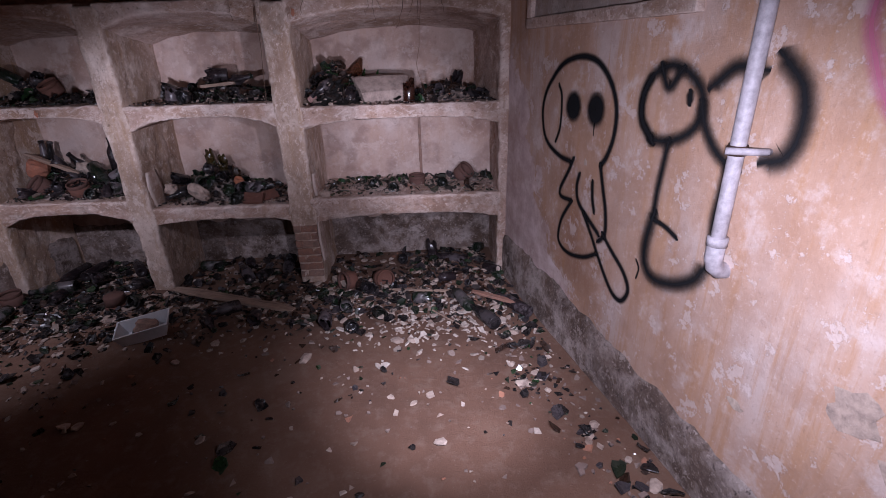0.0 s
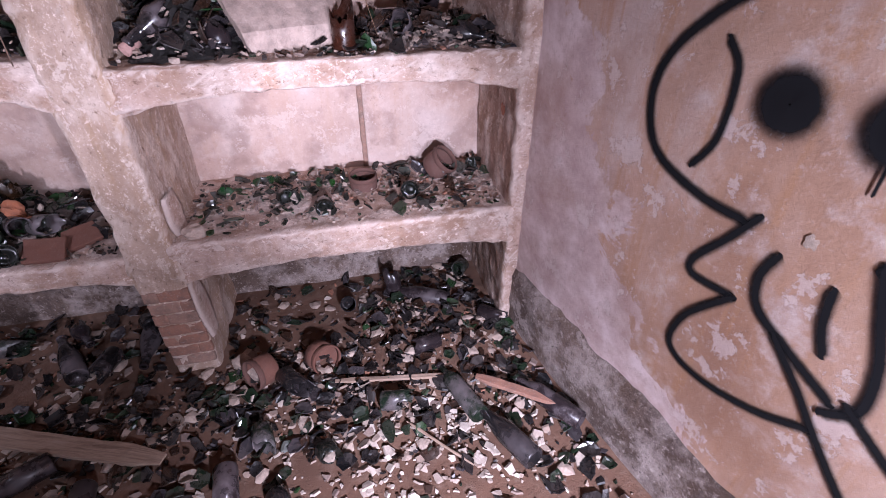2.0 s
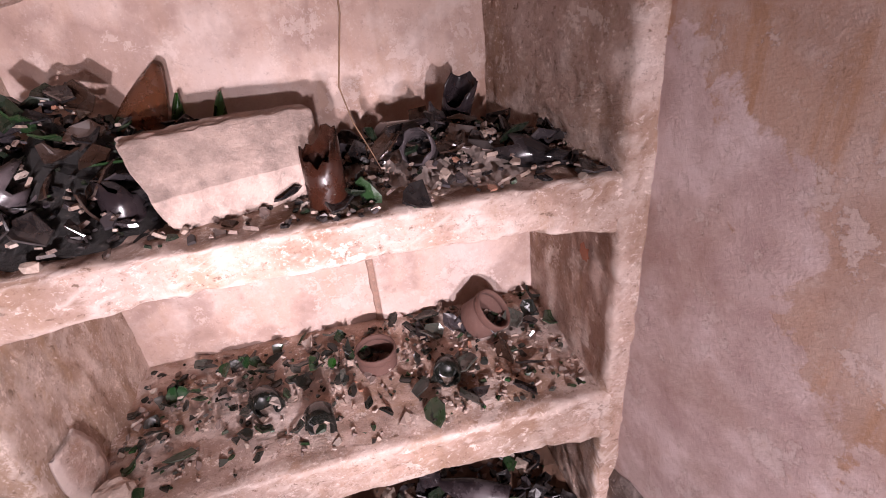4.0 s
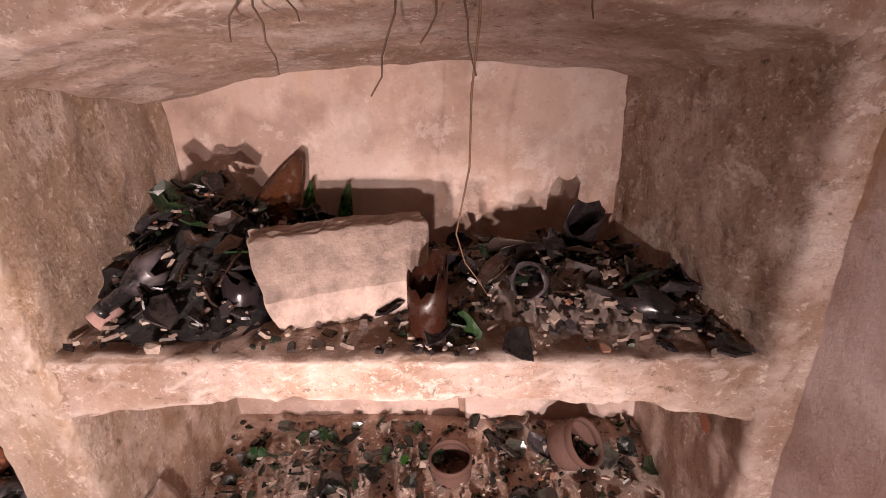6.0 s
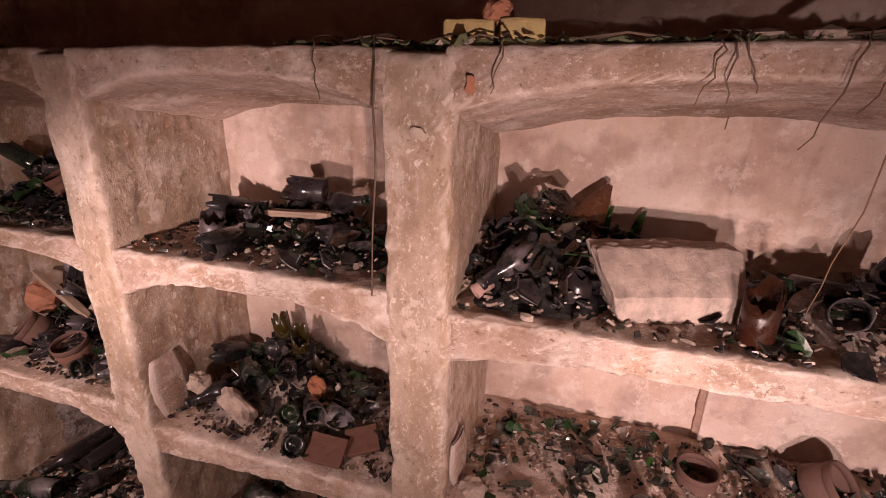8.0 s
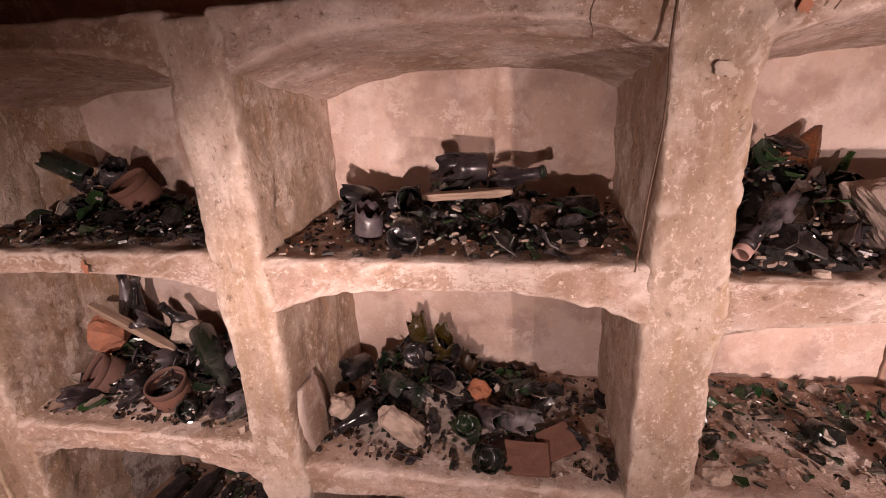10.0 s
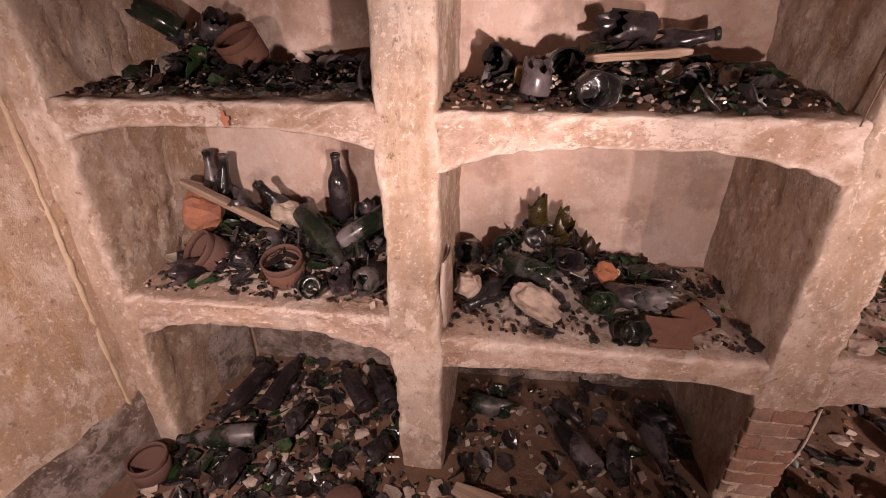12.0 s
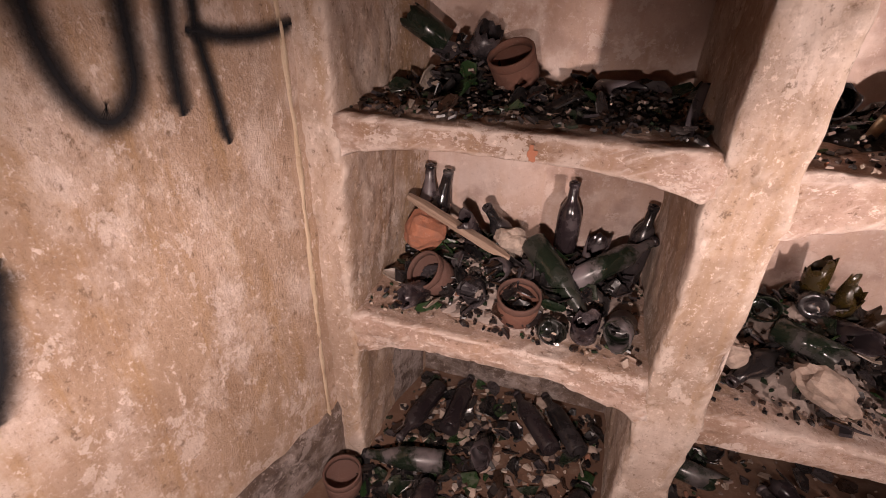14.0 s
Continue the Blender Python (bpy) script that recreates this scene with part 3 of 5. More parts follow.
DARK_SHARDS = shard_set(GLASS, 20, 0.045, 0.10)
GREEN_SHARDS = shard_set(GREEN, 10, 0.035, 0.07)
BRIGHT_SHARDS = shard_set(BRIGHTGREEN, 4, 0.03, 0.05)


# ---------------------------------------------------------------- bottles and pots
def bottle_profile(shape):
    if shape == "claret":
        out = [(0.034, 0.0), (0.0375, 0.004), (0.0375, 0.185), (0.035, 0.205), (0.024, 0.228), (0.0155, 0.243), (0.0145, 0.285)]
        lip = [(0.0145, 0.283), (0.0175, 0.284), (0.0175, 0.297), (0.0135, 0.30), (0.0095, 0.30), (0.0095, 0.283), (0.0145, 0.283)]
    else:
        out = [(0.038, 0.0), (0.042, 0.005), (0.042, 0.13), (0.038, 0.165), (0.028, 0.205), (0.019, 0.245), (0.0155, 0.29)]
        lip = [(0.0155, 0.288), (0.0185, 0.289), (0.0185, 0.298), (0.0145, 0.302), (0.010, 0.302), (0.010, 0.288), (0.0155, 0.288)]
    inner = [(max(r - 0.004, 0.006), z + 0.004) for r, z in reversed(out)]
    return out + inner + [(0.012, 0.03), (0.0, 0.034), (0.0, 0.026), (0.014, 0.020), out[0]], lip


def bottle(shape, mat, label, paper=False):
    prof, lip = bottle_profile(shape)
    ob = tagged(empty("wine_bottle"), label, "bottle", "loose bottles")
    part("body", lathe(prof, 22), mat, ob)
    part("lip", lathe(lip, 16), mat, ob)
    if paper:
        bm = bmesh.new()
        r0 = 0.0382 if shape == "claret" else 0.0427
        a = [[bm.verts.new((r0 * math.cos(t), r0 * math.sin(t), z)) for z in (0.05, 0.11)] for t in [k * 0.14 for k in range(14)]]
        for s, t in zip(a, a[1:]):
            bm.faces.new((s[0], t[0], t[1], s[1]))
        part("paper_label", bm, LABEL, ob, "torn grey paper label")
    return ob


def broken_base(rng, mat, h=0.11, r=0.0375, label="broken lower half of a dark wine bottle", name="broken_bottle"):
    """The foot of a bottle with a ragged break."""
    seg = 20
    jags = [rng.uniform(-0.32, 0.18) for _ in range(seg)]
    for i in range(seg):
        jags[i] = jags[i] * 0.6 + 0.22 * math.sin(i * 2 * math.pi / seg + 1.3)

    def jag(i, z):
        return z + (h * jags[i] if z > h * 0.7 else 0)
    prof = [(r - 0.003, 0.0), (r, 0.005), (r, h * 0.5), (r, h), (r - 0.004, h - 0.001), (r - 0.004, h * 0.5), (r - 0.005, 0.010), (r * 0.45, 0.022), (0.0, 0.030), (0.0, 0.022), (r * 0.45, 0.012), (r - 0.003, 0.0)]
    ob = tagged(empty(name), label, "broken bottle", "broken bottles")
    part("body", lathe(prof, seg, jag), mat, ob)
    return ob


def broken_neck(rng, mat):
    """Neck and shoulder, broken off below."""
    seg = 18
    jags = [rng.uniform(-0.03, 0.03) for _ in range(seg)]

    def jag(i, z):
        return z + (jags[i] if z < 0.02 else 0)
    out = [(0.037, 0.0), (0.037, 0.035), (0.026, 0.066), (0.0165, 0.088), (0.0148, 0.132)]
    inner = [(r - 0.004, z) for r, z in reversed(out)]
    ob = tagged(empty("bottle_neck"), "broken neck and shoulder of a dark bottle", "broken bottle", "broken bottles")
    part("body", lathe(out + inner + [out[0]], seg, jag), mat, ob)
    part("lip", lathe([(0.0148, 0.130), (0.0178, 0.131), (0.0178, 0.142), (0.0138, 0.145), (0.010, 0.145), (0.010, 0.13), (0.0148, 0.13)], 14), mat, ob)
    return ob


def clay_pot(label="red-brown terracotta pot with an open rim"):
    ob = tagged(empty("clay_pot"), label, "pot", "clay pots")
    k = 1.14
    part("body", lathe([(r * k, z * k) for r, z in [(0.050, 0.0), (0.054, 0.006), (0.056, 0.062), (0.050, 0.062), (0.047, 0.010), (0.0, 0.010), (0.0, 0.0), (0.050, 0.0)]], 26), CLAY, ob)
    part("rim", lathe([(r * k, z * k) for r, z in [(0.056, 0.060), (0.0572, 0.062), (0.0575, 0.078), (0.055, 0.081), (0.051, 0.080), (0.050, 0.060), (0.056, 0.060)]], 26), CLAY, ob)
    return ob


CLARET = bottle("claret", BOTTLE, "dusty dark wine bottle, empty and unbroken")
BURGUNDY = bottle("burgundy", BOTTLE, "dusty dark round-shouldered wine bottle")
BASES = [broken_base(random.Random(s), BOTTLE, h, r) for s, h, r in ((1, 0.10, 0.0375), (2, 0.14, 0.040), (3, 0.075, 0.0375), (4, 0.12, 0.036))]
GREENBASE = broken_base(random.Random(5), GREEN, 0.06, 0.037, "broken green bottle foot among shards")
NECKS = [broken_neck(random.Random(s), BOTTLE) for s in (1, 2)]
POT = clay_pot()
used = set()


def put(proto, m):
    """The first call moves the original, later ones copy it."""
    if proto not in used:
        used.add(proto)
        proto.matrix_world = m
        return proto
    return copy_thing(proto, m)


# ---------------------------------------------------------------- heaps of glass and chips
def chips(rng, places, lo, hi, thick=0.003):
    """Many flat splinters as one mesh; places gives (x, y, z)."""
    vs, fs = [], []
    for x, y, z in places:
        n = rng.randint(3, 6)
        size = lo + (hi - lo) * rng.random() ** 2.2
        tilt = Euler((rng.gauss(0, 0.38), rng.gauss(0, 0.38), rng.uniform(0, 6.28))).to_matrix()
        base = len(vs)
        ring = [Vector((math.cos(a) * size * k, math.sin(a) * size * k * 0.75, 0)) for a, k in [(2 * math.pi * i / n + rng.uniform(-0.4, 0.4), rng.uniform(0.6, 1.0)) for i in range(n)]]
        t = thick * rng.uniform(0.8, 1.8) + size * 0.12
        for p in ring:
            vs.append(tilt @ p + Vector((x, y, z)))
        for p in ring:
            vs.append(tilt @ (p * 0.86 + Vector((0, 0, t))) + Vector((x, y, z)))
        fs.append(tuple(base + i for i in reversed(range(n))))
        fs.append(tuple(base + n + i for i in range(n)))
        for i in range(n):
            j = (i + 1) % n
            fs.append((base + i, base + j, base + n + j, base + n + i))
    return vs, fs


def stuff(name, vs, fs, mats, label, category, index=None):
    me = bpy.data.meshes.new(name)
    me.from_pydata([tuple(v) for v in vs], [], fs)
    for m in mats:
        me.materials.append(m)
    if index:
        me.polygons.foreach_set("material_index", index)
    me.update()
    return tagged(new(name, me), label, category, kind="stuff")


def join_shards(pairs, mat, label):
    vs, fs = [], []
    for me, m in pairs:
        base = len(vs)
        vs += [m @ v.co for v in me.vertices]
        fs += [tuple(base + i for i in p.vertices) for p in me.polygons]
    return stuff("broken_glass", vs, fs, [mat], label, "broken glass")


def hills(peaks):
    def h(x, y):
        return sum(a * math.exp(-((x - cx) / sx) ** 2 - ((y - cy) / sy) ** 2) for cx, cy, sx, sy, a in peaks)
    return h


SHARD_LABEL = {"dark": "curved dark bottle-glass shard, dusty and sharp-edged", "green": "curved green bottle-glass shard, dusty and sharp-edged"}


def heap(x0, x1, y0, y1, z, peaks, n_chip, n_shard, seed, meshes, bed, group, label, green=0.0, pale=0.07, kind="dark", ground_mat=None):
    """A heap on a shelf: a mound of splinters with larger shards lying over it."""
    rng = random.Random(seed)
    h = hills(peaks)
    nx, ny = 34, 16
    vs = [Vector((x0 + (x1 - x0) * i / nx, y0 + (y1 - y0) * j / ny, 0)) for i in range(nx + 1) for j in range(ny + 1)]
    for v in vs:
        edge = min(1.0, (v.x - x0) / 0.05, (x1 - v.x) / 0.05, (v.y - y0) / 0.05)
        v.z = z - 0.014 + max(0.0, edge) * (h(v.x, v.y) * (0.82 + 0.25 * noise.noise(v * 25)) + 0.008 * noise.noise(v * 40))
    fs = [(i * (ny + 1) + j, (i + 1) * (ny + 1) + j, (i + 1) * (ny + 1) + j + 1, i * (ny + 1) + j + 1) for i in range(nx) for j in range(ny)]
    count = len(fs)

    def spot(spread=1.0):
        for _ in range(60):
            x, y = rng.uniform(x0, x1), y0 + (y1 - y0) * rng.random()
            if rng.random() < 0.22 * spread + h(x, y) / 0.10:
                break
        return x, y
    places = []
    for _ in range(n_chip):
        x, y = spot(1.6)
        places.append((x, y, z + h(x, y) * rng.uniform(0.75, 1.0) + 0.001))
    cv, cf = chips(rng, places, 0.007, 0.026)
    off = len(vs)
    allf = fs + [tuple(i + off for i in f) for f in cf]
    idx = [0] * count
    idx += [1] * len(cf)
    stuff("glass_chips", vs + cv, allf, [ground_mat or MOUND, bed], label, "glass chips", idx)
    pv, pf = chips(rng, [(x, y, z + h(x, y) * 0.95 + 0.004) for x, y in [spot(2.5) for _ in range(int(n_chip * pale))]], 0.006, 0.02)
    stuff("plaster_crumbs", pv, pf, [CHIPS], "pale crumbs of fallen plaster on the shelf", "plaster crumbs")
    joined = []
    for k in range(n_shard):
        x, y = spot(0.35)
        me = rng.choice(meshes)
        if rng.random() < green:
            me = rng.choice(BRIGHT_SHARDS)
        m = Matrix.Translation((x, y, z + h(x, y) * rng.uniform(0.8, 1.0) + 0.014)) @ Euler((rng.uniform(-1.9, -0.9) + rng.gauss(0, 0.5), rng.gauss(0, 0.6), rng.uniform(0, 6.28))).to_matrix().to_4x4()
        if k > n_shard * 0.42:
            joined.append((me, m))
            continue
        ob = new("glass_shard", me)
        ob.matrix_world = m
        tagged(ob, SHARD_LABEL[kind], "glass shard", group)
    join_shards(joined, bed, label)
    return h


def mound_material():
    m, nt, b = material("splinter_dust")
    v = position(nt)
    f, g = noisy(nt, v, 70, 8, 0.75), noisy(nt, v, 14, 6)
    col = ramp(nt, f, [(0.40, (0.010, 0.009, 0.009)), (0.60, (0.028, 0.024, 0.022)), (0.74, (0.13, 0.10, 0.085))])
    nt.links.new(col, b.inputs["Base Color"])
    b.inputs["Roughness"].default_value = 0.6
    bump(nt, b, [(g, 0.6, 0.02), (f, 0.9, 0.01)])
    return m


MOUND = mound_material()

# right bay, upper tier: tall heap beside the pier, low heap by the wall
heap(-0.815, -0.10, 3.08, 3.56, 1.215, [(-0.66, 3.36, 0.155, 0.16, 0.235), (-0.42, 3.46, 0.12, 0.08, 0.10)], 320, 95, 1, DARK_SHARDS, GLASS_BED, "shards on the upper right shelf", "heap of dark broken bottle glass on the upper shelf", 0.10, 0.7)
heap(-0.16, 0.40, 3.07, 3.56, 1.212, [(0.06, 3.34, 0.16, 0.15, 0.075), (0.24, 3.26, 0.14, 0.12, 0.05)], 380, 40, 2, DARK_SHARDS, GLASS_BED, "shards on the upper right shelf", "low spread of brown and dark broken glass on the shelf", 0.0, 0.7, "dark", DUST)
# middle bay, upper tier
heap(-1.875, -0.99, 3.08, 3.56, 1.25, [(-1.42, 3.40, 0.20, 0.12, 0.085), (-1.20, 3.30, 0.20, 0.14, 0.045), (-1.68, 3.36, 0.12, 0.12, 0.03)], 620, 52, 3, DARK_SHARDS, GLASS_BED, "shards on the upper middle shelf", "spread of dark broken bottles and splinters on the shelf", 0.0, 0.35)
# left bay, upper tier: flat splinters with a clump
heap(-2.86, -2.04, 3.09, 3.56, 1.265, [(-2.66, 3.42, 0.09, 0.08, 0.12), (-2.35, 3.34, 0.5, 0.3, 0.022), (-2.15, 3.40, 0.12, 0.1, 0.03)], 900, 40, 4, DARK_SHARDS, GLASS_BED, "shards on the upper left shelf", "flat layer of dark glass splinters on the shelf", 0.0, 0.12)
# middle bay, middle tier: big heap
heap(-1.865, -1.0, 3.09, 3.56, 0.605, [(-1.60, 3.44, 0.15, 0.11, 0.185), (-1.36, 3.40, 0.20, 0.12, 0.06), (-1.64, 3.27, 0.12, 0.11, 0.045), (-1.30, 3.22, 0.14, 0.08, 0.03)], 620, 150, 5, DARK_SHARDS + GREEN_SHARDS, GLASS_BED, "shards on the middle shelf", "big heap of dark and green broken bottles on the shelf", 0.10, 0.3, "dark", DUST)
# left bay, middle tier
heap(-2.86, -2.04, 3.10, 3.56, 0.665, [(-2.60, 3.42, 0.16, 0.12, 0.11), (-2.25, 3.42, 0.2, 0.14, 0.085), (-2.45, 3.28, 0.24, 0.12, 0.075)], 700, 170, 6, DARK_SHARDS, GLASS_BED, "shards on the middle left shelf", "heap of dark broken bottles on the shelf", 0.0, 0.2, "dark", DUST)
# right bay, middle tier: green shards scattered on dust
heap(-0.80, 0.02, 3.09, 3.55, 0.625, [(-0.55, 3.36, 0.22, 0.14, 0.022), (-0.2, 3.40, 0.2, 0.12, 0.02)], 190, 78, 8, GREEN_SHARDS, GREEN_BED, "green shards on the middle shelf", "green glass splinters strewn over the dusty shelf", 0.08, 1.5, "green", DUST)
heap(-0.05, 0.40, 3.10, 3.55, 0.628, [(0.22, 3.42, 0.14, 0.10, 0.035)], 120, 22, 9, DARK_SHARDS, GREEN_BED, "green shards on the middle shelf", "splinters and plaster crumbs on the shelf by the wall", 0.0, 1.8, "dark", DUST)

# ---------------------------------------------------------------- single things on the shelves
def box_rock(name, bm, mat, m, label, category, group=""):
    ob = part(name, bm, mat, None, "", False)
    ob.matrix_world = m
    return tagged(ob, label, category, group)


def concrete_block():
    """A broken concrete block: an upright foot, a sloping face above it, ends that flare upwards."""
    def shape(p):
        p = p.copy()
        w = p.z / 0.165
        back = 0.095 * max(0.0, (w - 0.46) / 0.54)
        p.y = back + p.y / 0.17 * (0.17 - back)
        p.x *= 0.75 + 0.25 * w
        p.z -= 0.012 * max(0.0, p.x / 0.18) * w
        return p
    return slab(-0.18, 0.18, 0, 0.17, 0, 0.165, 0.012, 0.007, 0.007, 26.0, 3.0, shape)


box_rock("concrete_block", concrete_block(), CONCRETE, pose(-0.300, 3.185, 1.208, 0, -2, 17), "broken pale concrete block with a sloping face on the shelf", "concrete block")


def leaf_shard(h, w):
    """A tall pointed splinter, curved like the bottle side it came from."""
    bm = bmesh.new()
    rows = []
    for i in range(9):
        t = i / 8
        half = w * 0.5 * (math.sin(math.pi * (0.16 + 0.80 * t)) ** 0.8) * (1 - 0.25 * t)
        x = 0.03 * t * t
        rows.append([[bm.verts.new((x + half * k, 0.014 * k * k + d, h * t)) for k in (-1, -0.5, 0, 0.5, 1)] for d in (0, 0.004)])
    for a, b in zip(rows, rows[1:]):
        for k in range(4):
            bm.faces.new((a[0][k], a[0][k + 1], b[0][k + 1], b[0][k]))
            bm.faces.new((a[1][k + 1], a[1][k], b[1][k], b[1][k + 1]))
        bm.faces.new((a[0][0], b[0][0], b[1][0], a[1][0]))
        bm.faces.new((a[0][4], a[1][4], b[1][4], b[0][4]))
    for r in (rows[0], rows[-1]):
        bm.faces.new(r[0] + list(reversed(r[1])))
    bmesh.ops.recalc_face_normals(bm, faces=bm.faces)
    return bm


ob = part("amber_shard", leaf_shard(0.27, 0.13), AMBER)
ob.matrix_world = pose(-0.59, 3.42, 1.24, -20, 16, -8)
tagged(ob, "tall pointed brown glass splinter standing in the heap", "glass shard")
for x, y, hh in ((-0.475, 3.52, 0.14), (-0.385, 3.53, 0.13)):
    ob = part("green_shard", leaf_shard(hh, 0.042), BRIGHTGREEN)
    ob.matrix_world = pose(x, y, 1.265, 4, -6, 20)
    tagged(ob, "upright bright green glass splinter", "glass shard", "green splinters")
brown = broken_base(random.Random(12), BROWN, 0.125, 0.037, "broken brown bottle standing at the shelf edge", "broken_bottle")
put(brown, pose(-0.155, 3.145, 1.212, -4, 5, 40))
put(BASES[2], along((-0.535, 3.22, 1.222), (-0.535, 3.25, 1.35)))
put(BASES[0], along((0.06, 3.29, 1.245), (0.02, 3.18, 1.30)))
put(BASES[3], along((0.16, 3.42, 1.265), (0.17, 3.36, 1.36)))
put(NECKS[0], along((0.22, 3.20, 1.250), (0.37, 3.12, 1.225)))
put(NECKS[1], along((-0.67, 3.22, 1.335), (-0.79, 3.12, 1.245)))
put(BASES[1], along((-0.02, 3.40, 1.26), (0.08, 3.33, 1.27)))
ob = part("cork_sleeve", lathe([(0.018, 0.0), (0.019, 0.05), (0.016, 0.05), (0.015, 0.0), (0.018, 0.0)], 14), PINKTAPE)
ob.matrix_world = along((-0.745, 3.165, 1.268), (-0.79, 3.12, 1.238))
tagged(ob, "faded pink paper sleeve on a bottle neck", "paper sleeve")
tri = part("white_chip", rock(random.Random(4), 0.018, 0.014, 0.012, 0.3, 1), STONE, None, "", False)
tri.matrix_world = pose(-0.64, 3.085, 1.225)
tagged(tri, "small white plaster chip on the shelf edge", "plaster chip")

# middle bay, upper tier
put(BASES[1], along((-1.54, 3.20, 1.287), (-1.528, 3.09, 1.296), 40))
put(BASES[1], along((-1.735, 3.48, 1.295), (-1.765, 3.37, 1.325)))
put(BASES[0], along((-1.60, 3.43, 1.31), (-1.57, 3.33, 1.325)))
put(BASES[0], along((-1.25, 3.33, 1.29), (-1.29, 3.22, 1.30)))
put(BASES[3], along((-1.06, 3.38, 1.29), (-1.16, 3.34, 1.29)))
labelled = broken_base(random.Random(14), BOTTLE, 0.125, 0.042, "broken dark bottle with a torn pale label")
bm = bmesh.new()
strip = [[bm.verts.new((0.0428 * math.cos(t), 0.0428 * math.sin(t), z + 0.004 * math.sin(t * 9))) for z in (0.03, 0.075)] for t in [k * 0.16 for k in range(9)]]
for s_, t_ in zip(strip, strip[1:]):
    bm.faces.new((s_[0], t_[0], t_[1], s_[1]))
part("paper_label", bm, LABEL, labelled, "torn pale paper label")
put(labelled, along((-1.36, 3.42, 1.398), (-1.49, 3.38, 1.41), 200))
put(NECKS[0], along((-1.33, 3.42, 1.36), (-1.24, 3.40, 1.38)))
put(BASES[2], along((-1.66, 3.22, 1.26), (-1.65, 3.23, 1.36)))
ob = part("cork", lathe([(0.012, 0.0), (0.0125, 0.02), (0.012, 0.045), (0.0, 0.045), (0.0, 0.0), (0.012, 0.0)], 12), CORD)
ob.matrix_world = along((-1.70, 3.30, 1.275), (-1.695, 3.28, 1.33))
tagged(ob, "pale yellow cork among the glass", "cork")


def stick(name, a, b, w, t, label, mat=None, seed=0):
    """A split length of timber with splintered ends."""
    L = (Vector(b) - Vector(a)).length
    rng = random.Random(seed)

    def shape(p):
        k = min(p.x, L - p.x) / (0.12 * L)
        p = p.copy()
        if k < 1:
            p.y *= 0.55 + 0.45 * k
            p.z *= 0.6 + 0.4 * k
        return p
    bm = slab(0, L, -w / 2, w / 2, -t / 2, t / 2, 0.03, 0.003, 0.003, 18.0, seed, shape)
    ob = part(name, bm, mat or WOOD, None, "", False)
    d = (Vector(b) - Vector(a)).normalized()
    ob.matrix_world = Matrix.Translation(a) @ d.to_track_quat("X", "Z").to_matrix().to_4x4()
    return tagged(ob, label, "wood stick" if w < 0.05 else "plank")


stick("wood_stick", (-1.53, 3.33, 1.335), (-1.28, 3.30, 1.355), 0.036, 0.02, "short pale split stick lying on the bottles", seed=2)

# left bay, upper tier
put(POT, pose(-2.50, 3.42, 1.31, 25, -20, 10))
put(BASES[3], along((-2.715, 3.43, 1.395), (-2.80, 3.40, 1.455)))
put(BASES[2], along((-2.62, 3.42, 1.37), (-2.58, 3.42, 1.45)))
put(BASES[0], along((-2.28, 3.44, 1.29), (-2.20, 3.38, 1.30)))
ob = part("glass_splinter", leaf_shard(0.12, 0.05), GLASS)
ob.matrix_world = pose(-2.07, 3.16, 1.262, -8, 14, 60)
tagged(ob, "upright dark glass splinter against the pier", "glass shard")

# middle bay, middle tier
amber2 = broken_base(random.Random(21), DARKAMBER, 0.11, 0.033, "broken olive-amber bottle in the heap", "broken_bottle")
put(amber2, along((-1.60, 3.45, 0.785), (-1.612, 3.44, 0.90)))
put(BASES[2], along((-1.612, 3.375, 0.785), (-1.60, 3.46, 0.765)))
put(amber2, along((-1.528, 3.44, 0.735), (-1.512, 3.42, 0.85), 80))
put(amber2, along((-1.45, 3.44, 0.665), (-1.42, 3.42, 0.78), 160))
put(BASES[1], along((-1.69, 3.34, 0.716), (-1.575, 3.245, 0.716)))
put(BASES[1], along((-1.815, 3.45, 0.69), (-1.838, 3.34, 0.735)))
put(BASES[0], along((-1.70, 3.46, 0.69), (-1.718, 3.37, 0.755)))
put(BASES[3], along((-1.55, 3.40, 0.715), (-1.50, 3.31, 0.745)))
put(BASES[0], along((-1.31, 3.25, 0.668), (-1.215, 3.20, 0.688), 30))
put(BASES[3], along((-1.38, 3.27, 0.662), (-1.32, 3.20, 0.69), 70))
put(GREENBASE, along((-1.43, 3.22, 0.655), (-1.40, 3.16, 0.69)))
put(GREENBASE, along((-1.36, 3.125, 0.622), (-1.33, 3.085, 0.65)))
put(NECKS[0], along((-1.72, 3.25, 0.668), (-1.80, 3.17, 0.648)))
box_rock("mortar_lump", rock(random.Random(1), 0.075, 0.036, 0.048), STONE, pose(-1.605, 3.165, 0.676, 35, 28, -10), "pale lump of mortar lying on the glass heap", "mortar lump")
box_rock("mortar_lump", rock(random.Random(2), 0.035, 0.03, 0.04), STONE, pose(-1.815, 3.215, 0.69, 10, 10, 20), "pale piece of fallen plaster by the pier", "mortar lump")
box_rock("brick_lump", rock(random.Random(3), 0.036, 0.026, 0.028), ORANGE, pose(-1.39, 3.32, 0.70, 10, 20, 0), "small orange brick fragment", "brick fragment")
for m_, sx in ((pose(-1.235, 3.125, 0.632, 32, 4, 6), 0.062), (pose(-1.15, 3.20, 0.630, 24, -6, 30), 0.055)):
    box_rock("tile_piece", slab(-sx, sx, -0.045, 0.045, -0.010, 0.010, 0.02, 0.004, 0.004, 25.0, sx * 90), CLAY, m_, "flat broken clay tile piece at the shelf edge", "tile piece", "tile pieces")


